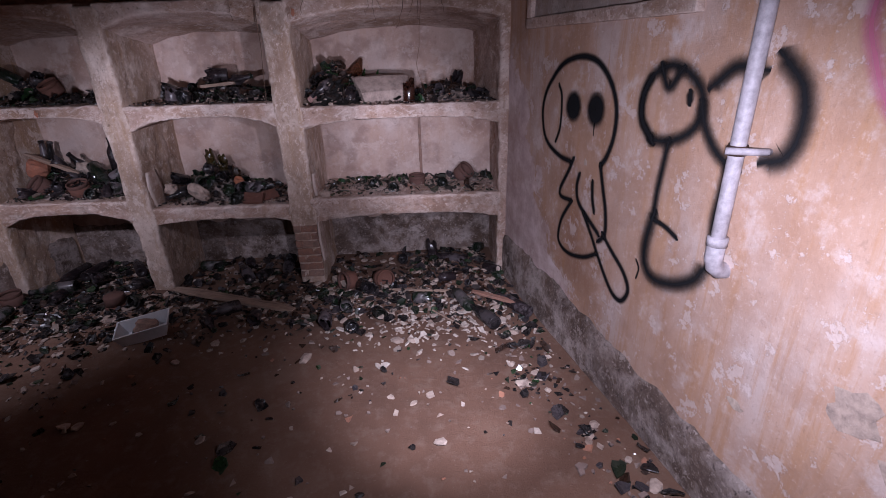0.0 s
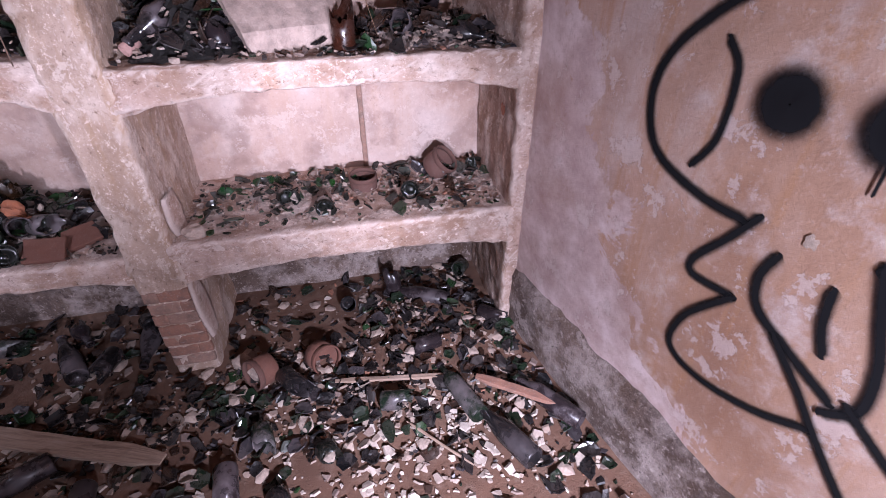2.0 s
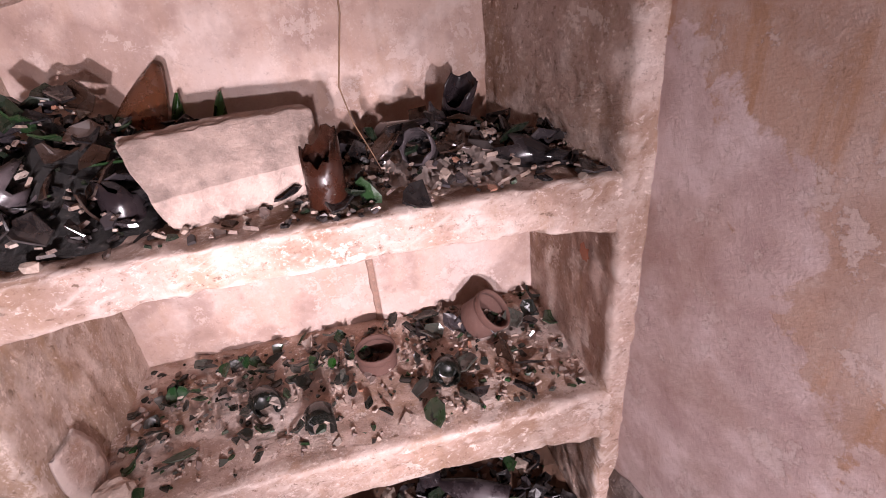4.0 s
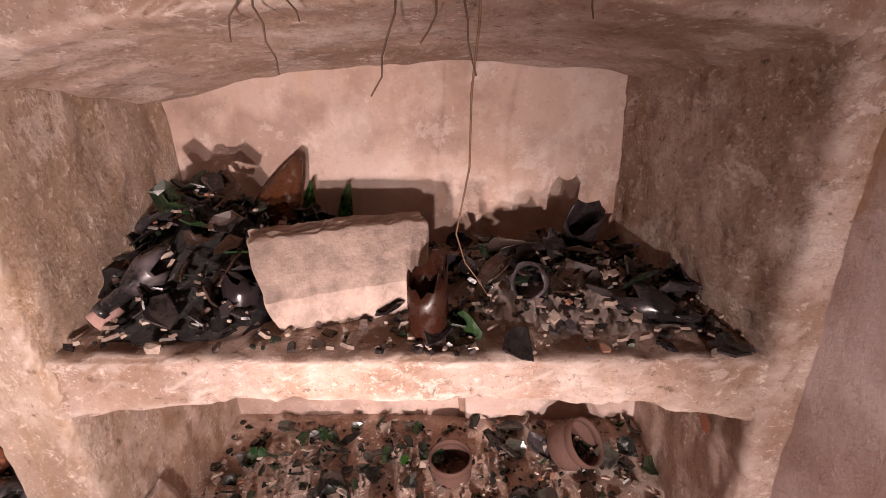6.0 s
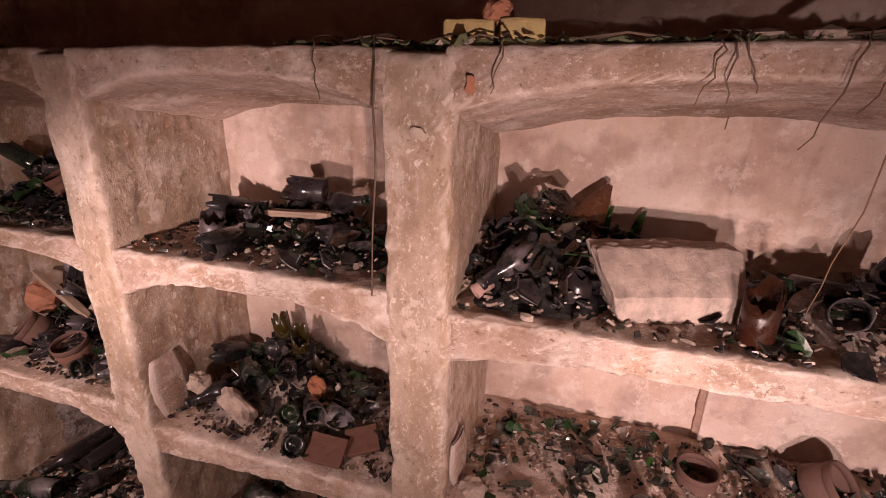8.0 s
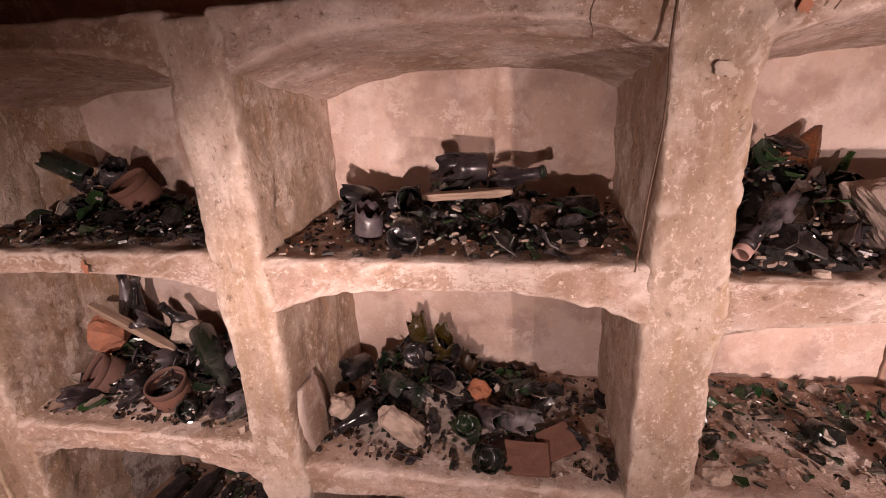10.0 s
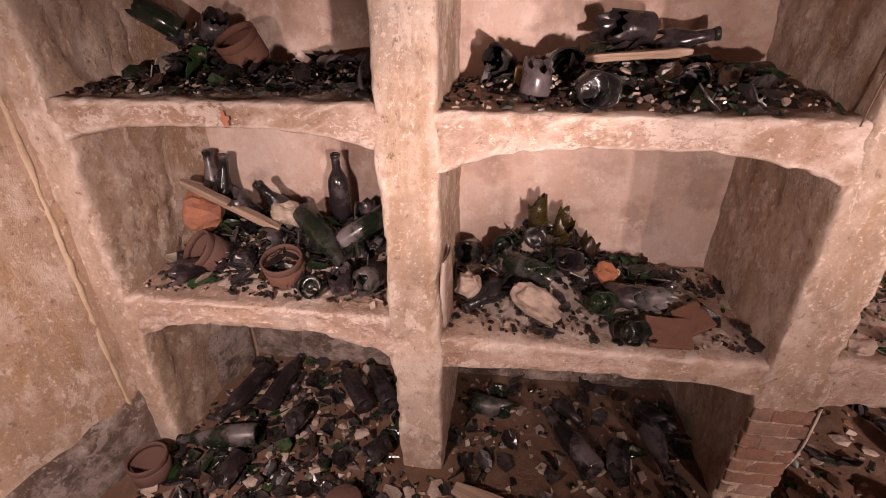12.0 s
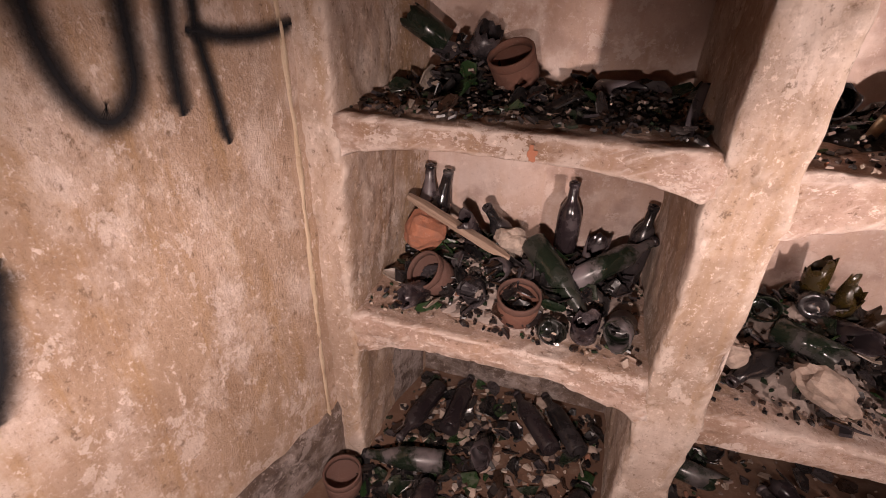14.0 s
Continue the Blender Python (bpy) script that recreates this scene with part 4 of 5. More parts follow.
def flap(w, h, seed):
    """A curled flake of plaster peeling off the pier."""
    bm = bmesh.new()
    n, m = 5, 10
    g = []
    for d in (0, 0.007):
        g.append([[bm.verts.new(((i / n - 0.5) * w * (0.55 + 0.45 * math.sin(math.pi * (0.12 + 0.8 * j / m))) + 0.006 * noise.noise(Vector((i, j, seed))), d + 0.02 * (i / n - 0.5) ** 2, h * j / m)) for j in range(m + 1)] for i in range(n + 1)])
    for i in range(n):
        for j in range(m):
            bm.faces.new((g[0][i][j], g[0][i + 1][j], g[0][i + 1][j + 1], g[0][i][j + 1]))
            bm.faces.new((g[1][i][j], g[1][i][j + 1], g[1][i + 1][j + 1], g[1][i + 1][j]))
    for j in range(m):
        bm.faces.new((g[0][0][j], g[0][0][j + 1], g[1][0][j + 1], g[1][0][j]))
        bm.faces.new((g[0][n][j], g[1][n][j], g[1][n][j + 1], g[0][n][j + 1]))
    bmesh.ops.recalc_face_normals(bm, faces=bm.faces)
    return bm


for at_, w, h_, turn in (((-1.862, 3.16, 0.60), 0.14, 0.24, 84), ((-0.80, 3.16, 0.63), 0.12, 0.16, 82), ((-0.800, 3.12, 0.17), 0.11, 0.30, 84)):
    ob = part("plaster_flake", flap(w, h_, at_[0] * 9), PLASTER)
    ob.matrix_world = pose(*at_, 0, -6, turn)
    tagged(ob, "loose flake of plaster leaning on the pier", "plaster flake", "plaster flakes")

# left bay, middle tier: whole bottles, pots, stick
put(CLARET, pose(-2.302, 3.49, 0.712))
put(CLARET, pose(-2.090, 3.50, 0.668, 0, 6, 0))
put(BURGUNDY, pose(-2.795, 3.50, 0.70, 0, 2, 30))
put(BURGUNDY, pose(-2.765, 3.45, 0.70, 4, 12, 60))
put(BURGUNDY, along((-2.40, 3.39, 0.835), (-2.175, 3.20, 0.685), 200))
put(CLARET, along((-2.27, 3.32, 0.745), (-2.055, 3.44, 0.865), 10))
put(POT, pose(-2.40, 3.205, 0.680, 16, -4, 20))
put(POT, pose(-2.665, 3.265, 0.705, 30, -38, 10))
put(BASES[3], along((-2.215, 3.46, 0.72), (-2.20, 3.45, 0.84)))
put(BASES[0], along((-2.475, 3.34, 0.752), (-2.485, 3.26, 0.785)))
put(BASES[1], along((-2.56, 3.30, 0.712), (-2.54, 3.20, 0.735)))
put(BASES[2], along((-2.205, 3.165, 0.676), (-2.205, 3.155, 0.76)))
put(BASES[1], along((-2.10, 3.24, 0.70), (-2.12, 3.14, 0.73)))
put(BASES[0], along((-2.70, 3.19, 0.70), (-2.72, 3.13, 0.72)))
put(BASES[3], along((-2.60, 3.42, 0.80), (-2.62, 3.36, 0.88)))
put(NECKS[1], along((-2.50, 3.46, 0.80), (-2.55, 3.42, 0.90)))
put(GREENBASE, along((-2.305, 3.165, 0.680), (-2.290, 3.12, 0.705)))
box_rock("brick_lump", rock(random.Random(6), 0.066, 0.055, 0.060, 0.16), ORANGE, pose(-2.745, 3.345, 0.832, 20, 15, 30), "orange-red brick lump lying on the bottles", "brick fragment")
box_rock("mortar_lump", rock(random.Random(8), 0.050, 0.042, 0.042), STONE, pose(-2.472, 3.40, 0.812, 20, 10, 30), "pale mortar lump on the bottle heap", "mortar lump")
stick("wood_stick", (-2.815, 3.37, 0.935), (-2.455, 3.315, 0.800), 0.034, 0.022, "grey split stick lying across the bottles", seed=3)

# right bay, middle tier
put(POT, pose(-0.135, 3.36, 0.616, 4, 0, 0) @ Matrix.Diagonal((0.9, 0.9, 0.82, 1)))
put(POT, pose(0.175, 3.42, 0.655, 25, 42, 0))
put(GREENBASE, along((-0.30, 3.20, 0.655), (-0.29, 3.12, 0.66)))
put(GREENBASE, along((-0.45, 3.30, 0.655), (-0.41, 3.22, 0.67)))
put(GREENBASE, along((0.05, 3.26, 0.65), (0.03, 3.18, 0.68)))
box_rock("mortar_lump", rock(random.Random(9), 0.038, 0.028, 0.022), STONE, pose(-0.755, 3.115, 0.645, 0, 0, 20), "white plaster piece at the shelf corner", "mortar lump")

# ---------------------------------------------------------------- on the floor
put(BURGUNDY, along((-2.58, 3.10, 0.045), (-2.86, 3.05, 0.032), 100))
for a, b in (((-2.71, 3.44, 0.045), (-2.77, 3.18, 0.03)), ((-2.61, 3.24, 0.045), (-2.60, 3.50, 0.04)), ((-2.22, 3.28, 0.045), (-2.38, 3.50, 0.035)), ((-2.12, 3.30, 0.045), (-2.26, 3.52, 0.035))):
    put(CLARET, along(a, b, 30))
put(POT, pose(-2.885, 2.92, 0.008, 3, 0, 0))
put(POT, pose(-2.17, 2.86, 0.0, 180, 0, 0) @ Matrix.Translation((0, 0, -0.085)))
put(BASES[1], along((-2.46, 3.24, 0.03), (-2.46, 3.16, 0.07)))
put(BASES[0], along((-2.60, 3.00, 0.04), (-2.61, 2.92, 0.05)))
put(BASES[3], along((-2.93, 2.74, 0.04), (-2.86, 2.70, 0.06)))
put(BASES[1], along((-2.80, 2.78, 0.04), (-2.78, 2.70, 0.05)))
put(BASES[2], along((-2.04, 2.88, 0.03), (-2.04, 2.80, 0.05)))
put(BASES[0], along((-2.10, 3.12, 0.04), (-2.14, 3.05, 0.06)))
put(BASES[1], along((-1.80, 3.36, 0.045), (-1.58, 3.31, 0.045)))
put(BURGUNDY, along((-1.36, 3.10, 0.045), (-1.50, 3.33, 0.05), 20))
put(BASES[1], along((-1.26, 3.22, 0.04), (-1.28, 3.12, 0.05)))
put(BURGUNDY, along((-1.14, 3.40, 0.05), (-1.12, 3.15, 0.045), 150))
put(BASES[3], along((-1.16, 3.36, 0.08), (-1.10, 3.28, 0.11)))
put(NECKS[1], along((-1.46, 3.40, 0.05), (-1.40, 3.32, 0.05)))
# right bay and before it
put(CLARET, along((0.17, 2.57, 0.045), (0.08, 2.84, 0.035), 60))
put(BURGUNDY, along((0.30, 2.36, 0.045), (0.18, 2.62, 0.03), 200))
put(CLARET, along((0.52, 2.46, 0.05), (0.36, 2.70, 0.05), 10))
put(BURGUNDY, along((0.20, 3.22, 0.055), (-0.06, 3.36, 0.06), 200))
put(BASES[1], along((-0.04, 3.36, 0.02), (-0.05, 3.37, 0.15)))
put(BASES[0], along((0.34, 3.48, 0.06), (0.30, 3.42, 0.08)))
put(BASES[2], along((-0.27, 3.33, 0.03), (-0.27, 3.28, 0.07)))
put(BASES[3], along((0.33, 3.12, 0.05), (0.40, 3.04, 0.06)))
put(BASES[1], along((-0.55, 2.93, 0.045), (-0.50, 2.86, 0.06)))
put(BASES[0], along((-0.62, 2.70, 0.04), (-0.60, 2.62, 0.05)))
put(BASES[1], along((-0.72, 2.56, 0.045), (-0.70, 2.44, 0.05)))
put(BASES[2], along((-0.55, 2.44, 0.03), (-0.53, 2.38, 0.05)))
put(GREENBASE, along((-0.40, 2.58, 0.03), (-0.36, 2.50, 0.04)))
put(BASES[3], along((0.10, 2.98, 0.05), (0.0, 2.95, 0.06)))
put(BASES[0], along((-0.18, 2.72, 0.04), (-0.10, 2.70, 0.05)))
put(BASES[1], along((-1.30, 2.72, 0.04), (-1.38, 2.66, 0.05)))
put(BASES[0], along((-1.16, 2.60, 0.04), (-1.14, 2.50, 0.05)))
put(NECKS[0], along((-1.45, 2.56, 0.04), (-1.38, 2.48, 0.03)))
pot = clay_pot("pale dusty clay pot lying among the rubble")
put(pot, pose(-0.42, 3.02, 0.045, 75, 10, 30))
put(POT, pose(-0.60, 2.98, 0.06, 80, 0, -50))
box_rock("brick_piece", slab(-0.09, 0.09, -0.03, 0.03, -0.025, 0.025, 0.02, 0.006, 0.005, 20.0, 5.0), STONE, pose(-0.68, 3.00, 0.03, 0, 4, -45), "pale dusty brick fragment before the pier", "brick fragment")
stick("plank", (-1.83, 2.97, 0.055), (-0.94, 2.655, 0.028), 0.075, 0.018, "weathered plank lying across the floor rubble", seed=11)
stick("wood_stick", (0.20, 2.74, 0.06), (0.47, 2.53, 0.075), 0.035, 0.02, "splintered reddish stick lying by the bottles", BRICK, seed=12)
stick("wood_stick", (-0.35, 2.86, 0.035), (0.13, 2.78, 0.04), 0.022, 0.012, "thin grey lath lying in the rubble", seed=13)
stick("wood_stick", (-0.10, 2.62, 0.025), (0.10, 2.40, 0.02), 0.010, 0.008, "thin pale twig on the floor", seed=14)


def open_box():
    """A small open carton, walls flaring out."""
    bm = bmesh.new()
    out, inn = [(-0.13, -0.08), (0.13, -0.08), (0.13, 0.08), (-0.13, 0.08)], []
    def ring(scale, z, inset):
        return [bm.verts.new((x * scale - math.copysign(inset, x), y * scale - math.copysign(inset, y), z + 0.008 * noise.noise(Vector((x * 20, y * 20, z))))) for x, y in out]
    a, b, c, d = ring(0.85, 0, 0), ring(1.1, 0.085, 0), ring(1.1, 0.085, 0.008), ring(0.85, 0.008, 0.008)
    for s, t in ((a, b), (b, c), (c, d)):
        for k in range(4):
            bm.faces.new((s[k], s[(k + 1) % 4], t[(k + 1) % 4], t[k]))
    bm.faces.new(list(reversed(a)))
    bm.faces.new(d)
    bmesh.ops.recalc_face_normals(bm, faces=bm.faces)
    return bm


ob = part("white_tray", open_box(), WHITE, None, "", False)
ob.matrix_world = pose(-1.76, 2.47, 0.012, 6, -6, 20)
tagged(ob, "dirty white open tray lying on the floor", "tray")
box_rock("brick_lump", rock(random.Random(16), 0.06, 0.045, 0.04), BRICK, pose(-1.76, 2.49, 0.055, 0, 10, 20), "red-brown brick lump lying in the white tray", "brick fragment")


def floor_density(x, y):
    d = math.exp(-((y - 2.95) / 0.42) ** 2) if y < 2.95 else 1.0
    d *= 1.0 if -2.9 < x < 0.6 else 0.0
    if -1.95 < x < -0.95:
        d *= 0.4 if y > 3.0 else 0.75
    if -0.82 < x < -0.2 and y > 3.12:
        d *= 0.35
    if x < -2.03 and y > 2.95:
        d *= 0.6
    wall = 0.46 + 0.22 * (3.05 - y)
    d += 0.30 * math.exp(-((wall - 0.18 - x) / 0.16) ** 2) * (1.0 if y > 1.2 else 0.4)
    d += 0.05 * (1.0 if y > 0.9 else 0.3)
    if x < -1.9:
        d += 0.25 * (1.0 if y > 1.9 else 0.2)
    d += 0.35 * math.exp(-((x + 0.45) / 0.12) ** 2 - ((y - 1.92) / 0.12) ** 2) + 0.4 * math.exp(-((x - 0.42) / 0.14) ** 2 - ((y - 1.9) / 0.16) ** 2)
    return d


def floor_height(x, y):
    return 0.055 * math.exp(-((x - 0.12) / 0.38) ** 2 - ((y - 3.15) / 0.35) ** 2) + wobble((x, y, 0), 2.2, 0.012, 4.0)


def floor_spots(rng, n, power=1.0):
    out = []
    while len(out) < n:
        x, y = rng.uniform(-2.95, 0.95), rng.uniform(0.5, 3.54)
        if x > 0.42 + 0.22 * (3.05 - y) or x < -2.9 - 0.27 * (3.1 - y) or (y > 3.04 and any(a - 0.02 < x < b + 0.02 for a, b in (P1, P2))):
            continue
        if y > 3.04 and not (PL[1] < x < PR[0]):
            continue
        if rng.random() < floor_density(x, y) ** power:
            out.append((x, y, floor_height(x, y) + 0.002))
    return out


rng = random.Random(31)
front = [(rng.gauss(0.0, 0.34), rng.gauss(2.50, 0.17)) for _ in range(420)]
vs, fs = chips(rng, [(x, y, floor_height(x, y) + 0.003) for x, y in front if x < 0.38 + 0.22 * (3.05 - y) and y < 2.95], 0.008, 0.036)
stuff("plaster_flakes", vs, fs, [PALEFLAKES], "pale flat plaster flakes strewn before the rubble", "plaster flakes")
vs, fs = chips(rng, floor_spots(rng, 2900), 0.006, 0.034)
stuff("plaster_rubble", vs, fs, [CHIPS], "pale plaster and brick crumbs strewn over the floor", "rubble")
vs, fs = chips(rng, floor_spots(rng, 2800, 1.4), 0.008, 0.034)
stuff("glass_chips", vs, fs, [GLASS_BED], "dark glass splinters strewn over the floor", "glass chips")
nx, ny = 80, 24
vs = [Vector((-0.80 + 1.42 * i / nx, 2.55 + 1.02 * j / ny, 0)) for i in range(nx + 1) for j in range(ny + 1)]
for v in vs:
    e = max(0.0, min(1.0, (v.x + 0.8) / 0.15, (v.y - 2.55) / 0.2))
    v.z = -0.012 + e * (0.055 * math.exp(-((v.x - 0.12) / 0.38) ** 2 - ((v.y - 3.15) / 0.35) ** 2) + 0.014) + 0.006 * noise.noise(v * 18)
stuff("rubble_mound", vs, [(i * (ny + 1) + j, (i + 1) * (ny + 1) + j, (i + 1) * (ny + 1) + j + 1, i * (ny + 1) + j + 1) for i in range(nx) for j in range(ny)], [DIRT], "low mound of dirt and crumbs below the shelves", "rubble")
loose = []
for x, y, z in floor_spots(rng, 800, 1.5):
    me = rng.choice(DARK_SHARDS + DARK_SHARDS + GREEN_SHARDS)
    m = Matrix.Translation((x, y, z + 0.010)) @ Euler((rng.uniform(-1.9, -1.2) + rng.gauss(0, 0.45), rng.gauss(0, 0.3), rng.uniform(0, 6.28))).to_matrix().to_4x4()
    loose.append((me, m))
join_shards(loose, GLASS_BED, "curved dark bottle shards lying on the dirt floor")
FLAT = [mesh_of(rock(random.Random(60 + k), 0.04, 0.03, 0.013, 0.35, 1), "plaster_piece", STONE) for k in range(6)]
for x, y, z in floor_spots(rng, 130, 1.0):
    ob = new("plaster_piece", rng.choice(FLAT))
    s = rng.uniform(0.45, 1.0)
    ob.matrix_world = Matrix.Translation((x, y, z + 0.006)) @ Euler((rng.gauss(0, 0.15), rng.gauss(0, 0.15), rng.uniform(0, 6.28))).to_matrix().to_4x4() @ Matrix.Diagonal((s, s, s, 1))
    tagged(ob, "flat pale piece of fallen plaster on the floor", "plaster piece", "fallen plaster")

# ---------------------------------------------------------------- ledge above the shelving
for x, w, mat, lab in ((-0.81, 0.052, YELLOW, "yellow brick lying on top of the shelving"), (-0.70, 0.045, YELLOW, "broken yellow brick on top of the shelving")):
    box_rock("yellow_brick", slab(-w, w, -0.05, 0.05, 0, 0.05, 0.025, 0.006, 0.004, 20.0, x), mat, pose(x, 3.14, 1.812, 0, 0, 8), lab, "brick")
box_rock("brick_lump", rock(random.Random(33), 0.03, 0.03, 0.022), ORANGE, pose(-0.75, 3.12, 1.877, 0, 0, 0), "orange brick fragment lying on the yellow bricks", "brick fragment")
rng = random.Random(41)
for k in range(16):
    x = rng.uniform(-1.0, 0.2)
    box_rock("ledge_stone", rock(rng, rng.uniform(0.02, 0.06), rng.uniform(0.015, 0.03), rng.uniform(0.01, 0.018), 0.3, 1), STONE if k % 3 else CHIPS, pose(x, rng.uniform(3.07, 3.16), 1.822, 0, 0, rng.uniform(-40, 40)), "pale stone or plaster lump on the ledge", "stone", "stones on the ledge")
spots = [(rng.uniform(-1.25, 0.38), rng.uniform(3.055, 3.3), 1.818) for _ in range(700)]
vs, fs = chips(rng, spots, 0.006, 0.03, 0.001)
stuff("leaf_litter", vs, fs, [LEAF], "dry leaves and dirt lying on the ledge", "leaf litter")


def twig(points, r, mat, label):
    ob = part("hanging_root", tube(points, r, 6, 0.5), mat)
    return tagged(ob, label, "root", "hanging roots")


def hanging(x, top, bottom, bend, r=0.0022, mat=None):
    n = 9
    rr = random.Random(int(x * 1000))
    pts = [(x, 3.16, top + 0.02), (x, 3.10, top + 0.022)]
    for i in range(n):
        t = i / (n - 1)
        pts.append((x + bend * t * t + rr.uniform(-0.006, 0.006), 3.036 - 0.006 * math.sin(t * 4), top + 0.012 + (bottom - top - 0.012) * t))
    twig(pts, r, mat or ROOT, "thin dry root hanging over the ledge")


for x, bottom, bend in ((-1.13, 1.70, 0.0), (-0.985, 1.24, -0.03), (-0.72, 1.72, -0.02), (-0.33, 1.67, 0.01), (-0.345, 1.71, -0.03), (-0.31, 1.73, 0.03), (-0.15, 1.64, -0.05), (-0.08, 1.66, 0.01), (-0.10, 1.70, -0.03), (0.06, 1.72, 0.01)):
    hanging(x, 1.815, bottom, bend, 0.0035 if bottom < 1.3 else 0.0022)
twig([(-0.055, 3.032, 1.82), (-0.062, 3.03, 1.72), (-0.072, 3.05, 1.64), (-0.076, 3.055, 1.54), (-0.097, 3.06, 1.44), (-0.085, 3.10, 1.375), (-0.06, 3.18, 1.30), (-0.035, 3.25, 1.222)], 0.0018, STRAW, "long straw-coloured stalk hanging down to the shelf")
for k in range(9):
    x, d = rng.uniform(-1.2, 0.3), rng.uniform(0.08, 0.22)
    twig([(x, 3.08, 1.822), (x + d * 0.5, 3.06 + rng.uniform(-0.01, 0.02), 1.83), (x + d, 3.09, 1.822)], 0.003, ROOT, "dry twig lying along the ledge")
stick("wood_stick", (-0.10, 3.12, 1.825), (0.10, 3.10, 1.97), 0.03, 0.018, "grey broken stick leaning on the ledge", seed=21)

# ---------------------------------------------------------------- the right-hand wall
def on_right(s, z, out):
    return right_wall(s, z, out + wobble((s, z, 0), 1.8, 0.006, 3.0))


def on_left(s, z, out):
    return left_wall(s, z, out + wobble((s, z, 0), 1.8, 0.008, 9.0))


def graffito(name, strokes, place, label):
    ob = tagged(empty(name, place(strokes[0][0][0][0], strokes[0][0][0][1], 0.003)), label, "graffiti")
    back = Matrix.Translation(-ob.location)
    for n, (points, width, mat) in enumerate(strokes):
        bm = ribbon(points, width, 0.0030 + 0.0004 * n, place)
        bmesh.ops.transform(bm, matrix=back, verts=bm.verts)
        part("stroke", bm, mat, ob)
    return ob


B, G_ = BLACKPAINT, FOGPAINT
figure = graffito("graffiti_figure", [
    ([(0.81, 1.007), (0.695, 1.014), (0.548, 1.067), (0.492, 1.182), (0.522, 1.307), (0.662, 1.432), (0.828, 1.475), (0.975, 1.457), (1.079, 1.39), (1.141, 1.297), (1.149, 1.189), (1.116, 1.096), (1.074, 1.045)], 0.046, B),
    ([(0.653, 1.347), (0.693, 1.29), (0.695, 1.154), (0.655, 1.076)], 0.034, B),
    ([(0.842, 1.027), (0.795, 0.946), (0.737, 0.856), (0.751, 0.816), (0.856, 0.823)], 0.040, B),
    ([(0.907, 0.966), (0.892, 0.901), (0.919, 0.834), (1.007, 0.787), (1.111, 0.74)], 0.044, B),
    ([(1.024, 0.958), (1.036, 0.887), (1.06, 0.831)], 0.042, B),
    ([(1.074, 1.045), (1.109, 0.954), (1.146, 0.864), (1.16, 0.763), (1.117, 0.709)], 0.044, B),
    ([(0.857, 0.819), (0.768, 0.691), (0.755, 0.58), (0.854, 0.546), (1.004, 0.583), (1.105, 0.641)], 0.039, B),
    ([(0.974, 0.797), (1.059, 0.717), (1.147, 0.62), (1.242, 0.531), (1.323, 0.515), (1.363, 0.583), (1.321, 0.647), (1.224, 0.705), (1.144, 0.755)], 0.040, B),
    ([(1.0, 1.21), (1.002, 1.16)], 0.012, B),
], on_right, "black sprayed outline figure on the plaster wall")


def blot(s, z, rs, rz, name, parent):
    """A filled oval of paint, fogged at its rim."""
    bm = bmesh.new()
    uv = bm.loops.layers.uv.new("UVMap")
    at_ = lambda a, k: bm.verts.new(on_right(s + rs * k * math.cos(a), z + rz * k * math.sin(a), 0.0085) - parent.location)
    rings = [[at_(2 * math.pi * i / 24, k) for i in range(24)] for k in (0.02, 0.55, 1.0)]
    for (a, b), (va, vb) in zip(zip(rings, rings[1:]), ((0.5, 0.6), (0.6, 1.0))):
        for i in range(24):
            j = (i + 1) % 24
            f = bm.faces.new((a[i], a[j], b[j], b[i]))
            for loop, vv in zip(f.loops, (va, va, vb, vb)):
                loop[uv].uv = (0, vv)
    f = bm.faces.new(rings[0])
    for loop in f.loops:
        loop[uv].uv = (0, 0.5)
    return part(name, bm, BLACKPAINT, parent)


blot(0.815, 1.262, 0.085, 0.085, "blot", figure)
blot(1.003, 1.268, 0.085, 0.088, "blot", figure)
graffito("graffiti_scrawl", [
    ([(1.378, 1.205), (1.311, 1.265), (1.3, 1.346), (1.335, 1.414), (1.411, 1.453), (1.486, 1.445), (1.549, 1.41), (1.584, 1.367), (1.585, 1.304), (1.546, 1.252), (1.468, 1.215), (1.378, 1.205)], 0.080, G_),
    ([(1.378, 1.205), (1.311, 1.265), (1.3, 1.346), (1.335, 1.414)], 0.05, B),
    ([(1.385, 1.445), (1.428, 1.385), (1.475, 1.440)], 0.07, G_),
    ([(1.528, 1.372), (1.533, 1.352)], 0.05, B),
    ([(1.588, 1.34), (1.618, 1.277), (1.677, 1.215), (1.754, 1.184)], 0.077, G_),
    ([(1.624, 1.408), (1.685, 1.456), (1.764, 1.455)], 0.091, G_),
    ([(1.833, 1.477), (1.888, 1.429), (1.914, 1.367), (1.917, 1.298), (1.896, 1.244), (1.856, 1.225)], 0.104, G_),
    ([(1.469, 1.211), (1.458, 1.12), (1.447, 1.016), (1.446, 0.937)], 0.061, G_),
    ([(1.727, 1.189), (1.723, 1.103), (1.72, 1.014), (1.729, 0.924)], 0.061, G_),
    ([(1.446, 0.937), (1.427, 0.826), (1.438, 0.743), (1.496, 0.705), (1.593, 0.728), (1.68, 0.785), (1.715, 0.841)], 0.097, G_),
    ([(1.461, 0.925), (1.512, 0.921), (1.576, 0.901)], 0.034, B),
    ([(1.389, 0.737), (1.411, 0.708), (1.403, 0.662)], 0.016, B),
], on_right, "fogged black spray scrawl on the plaster wall")
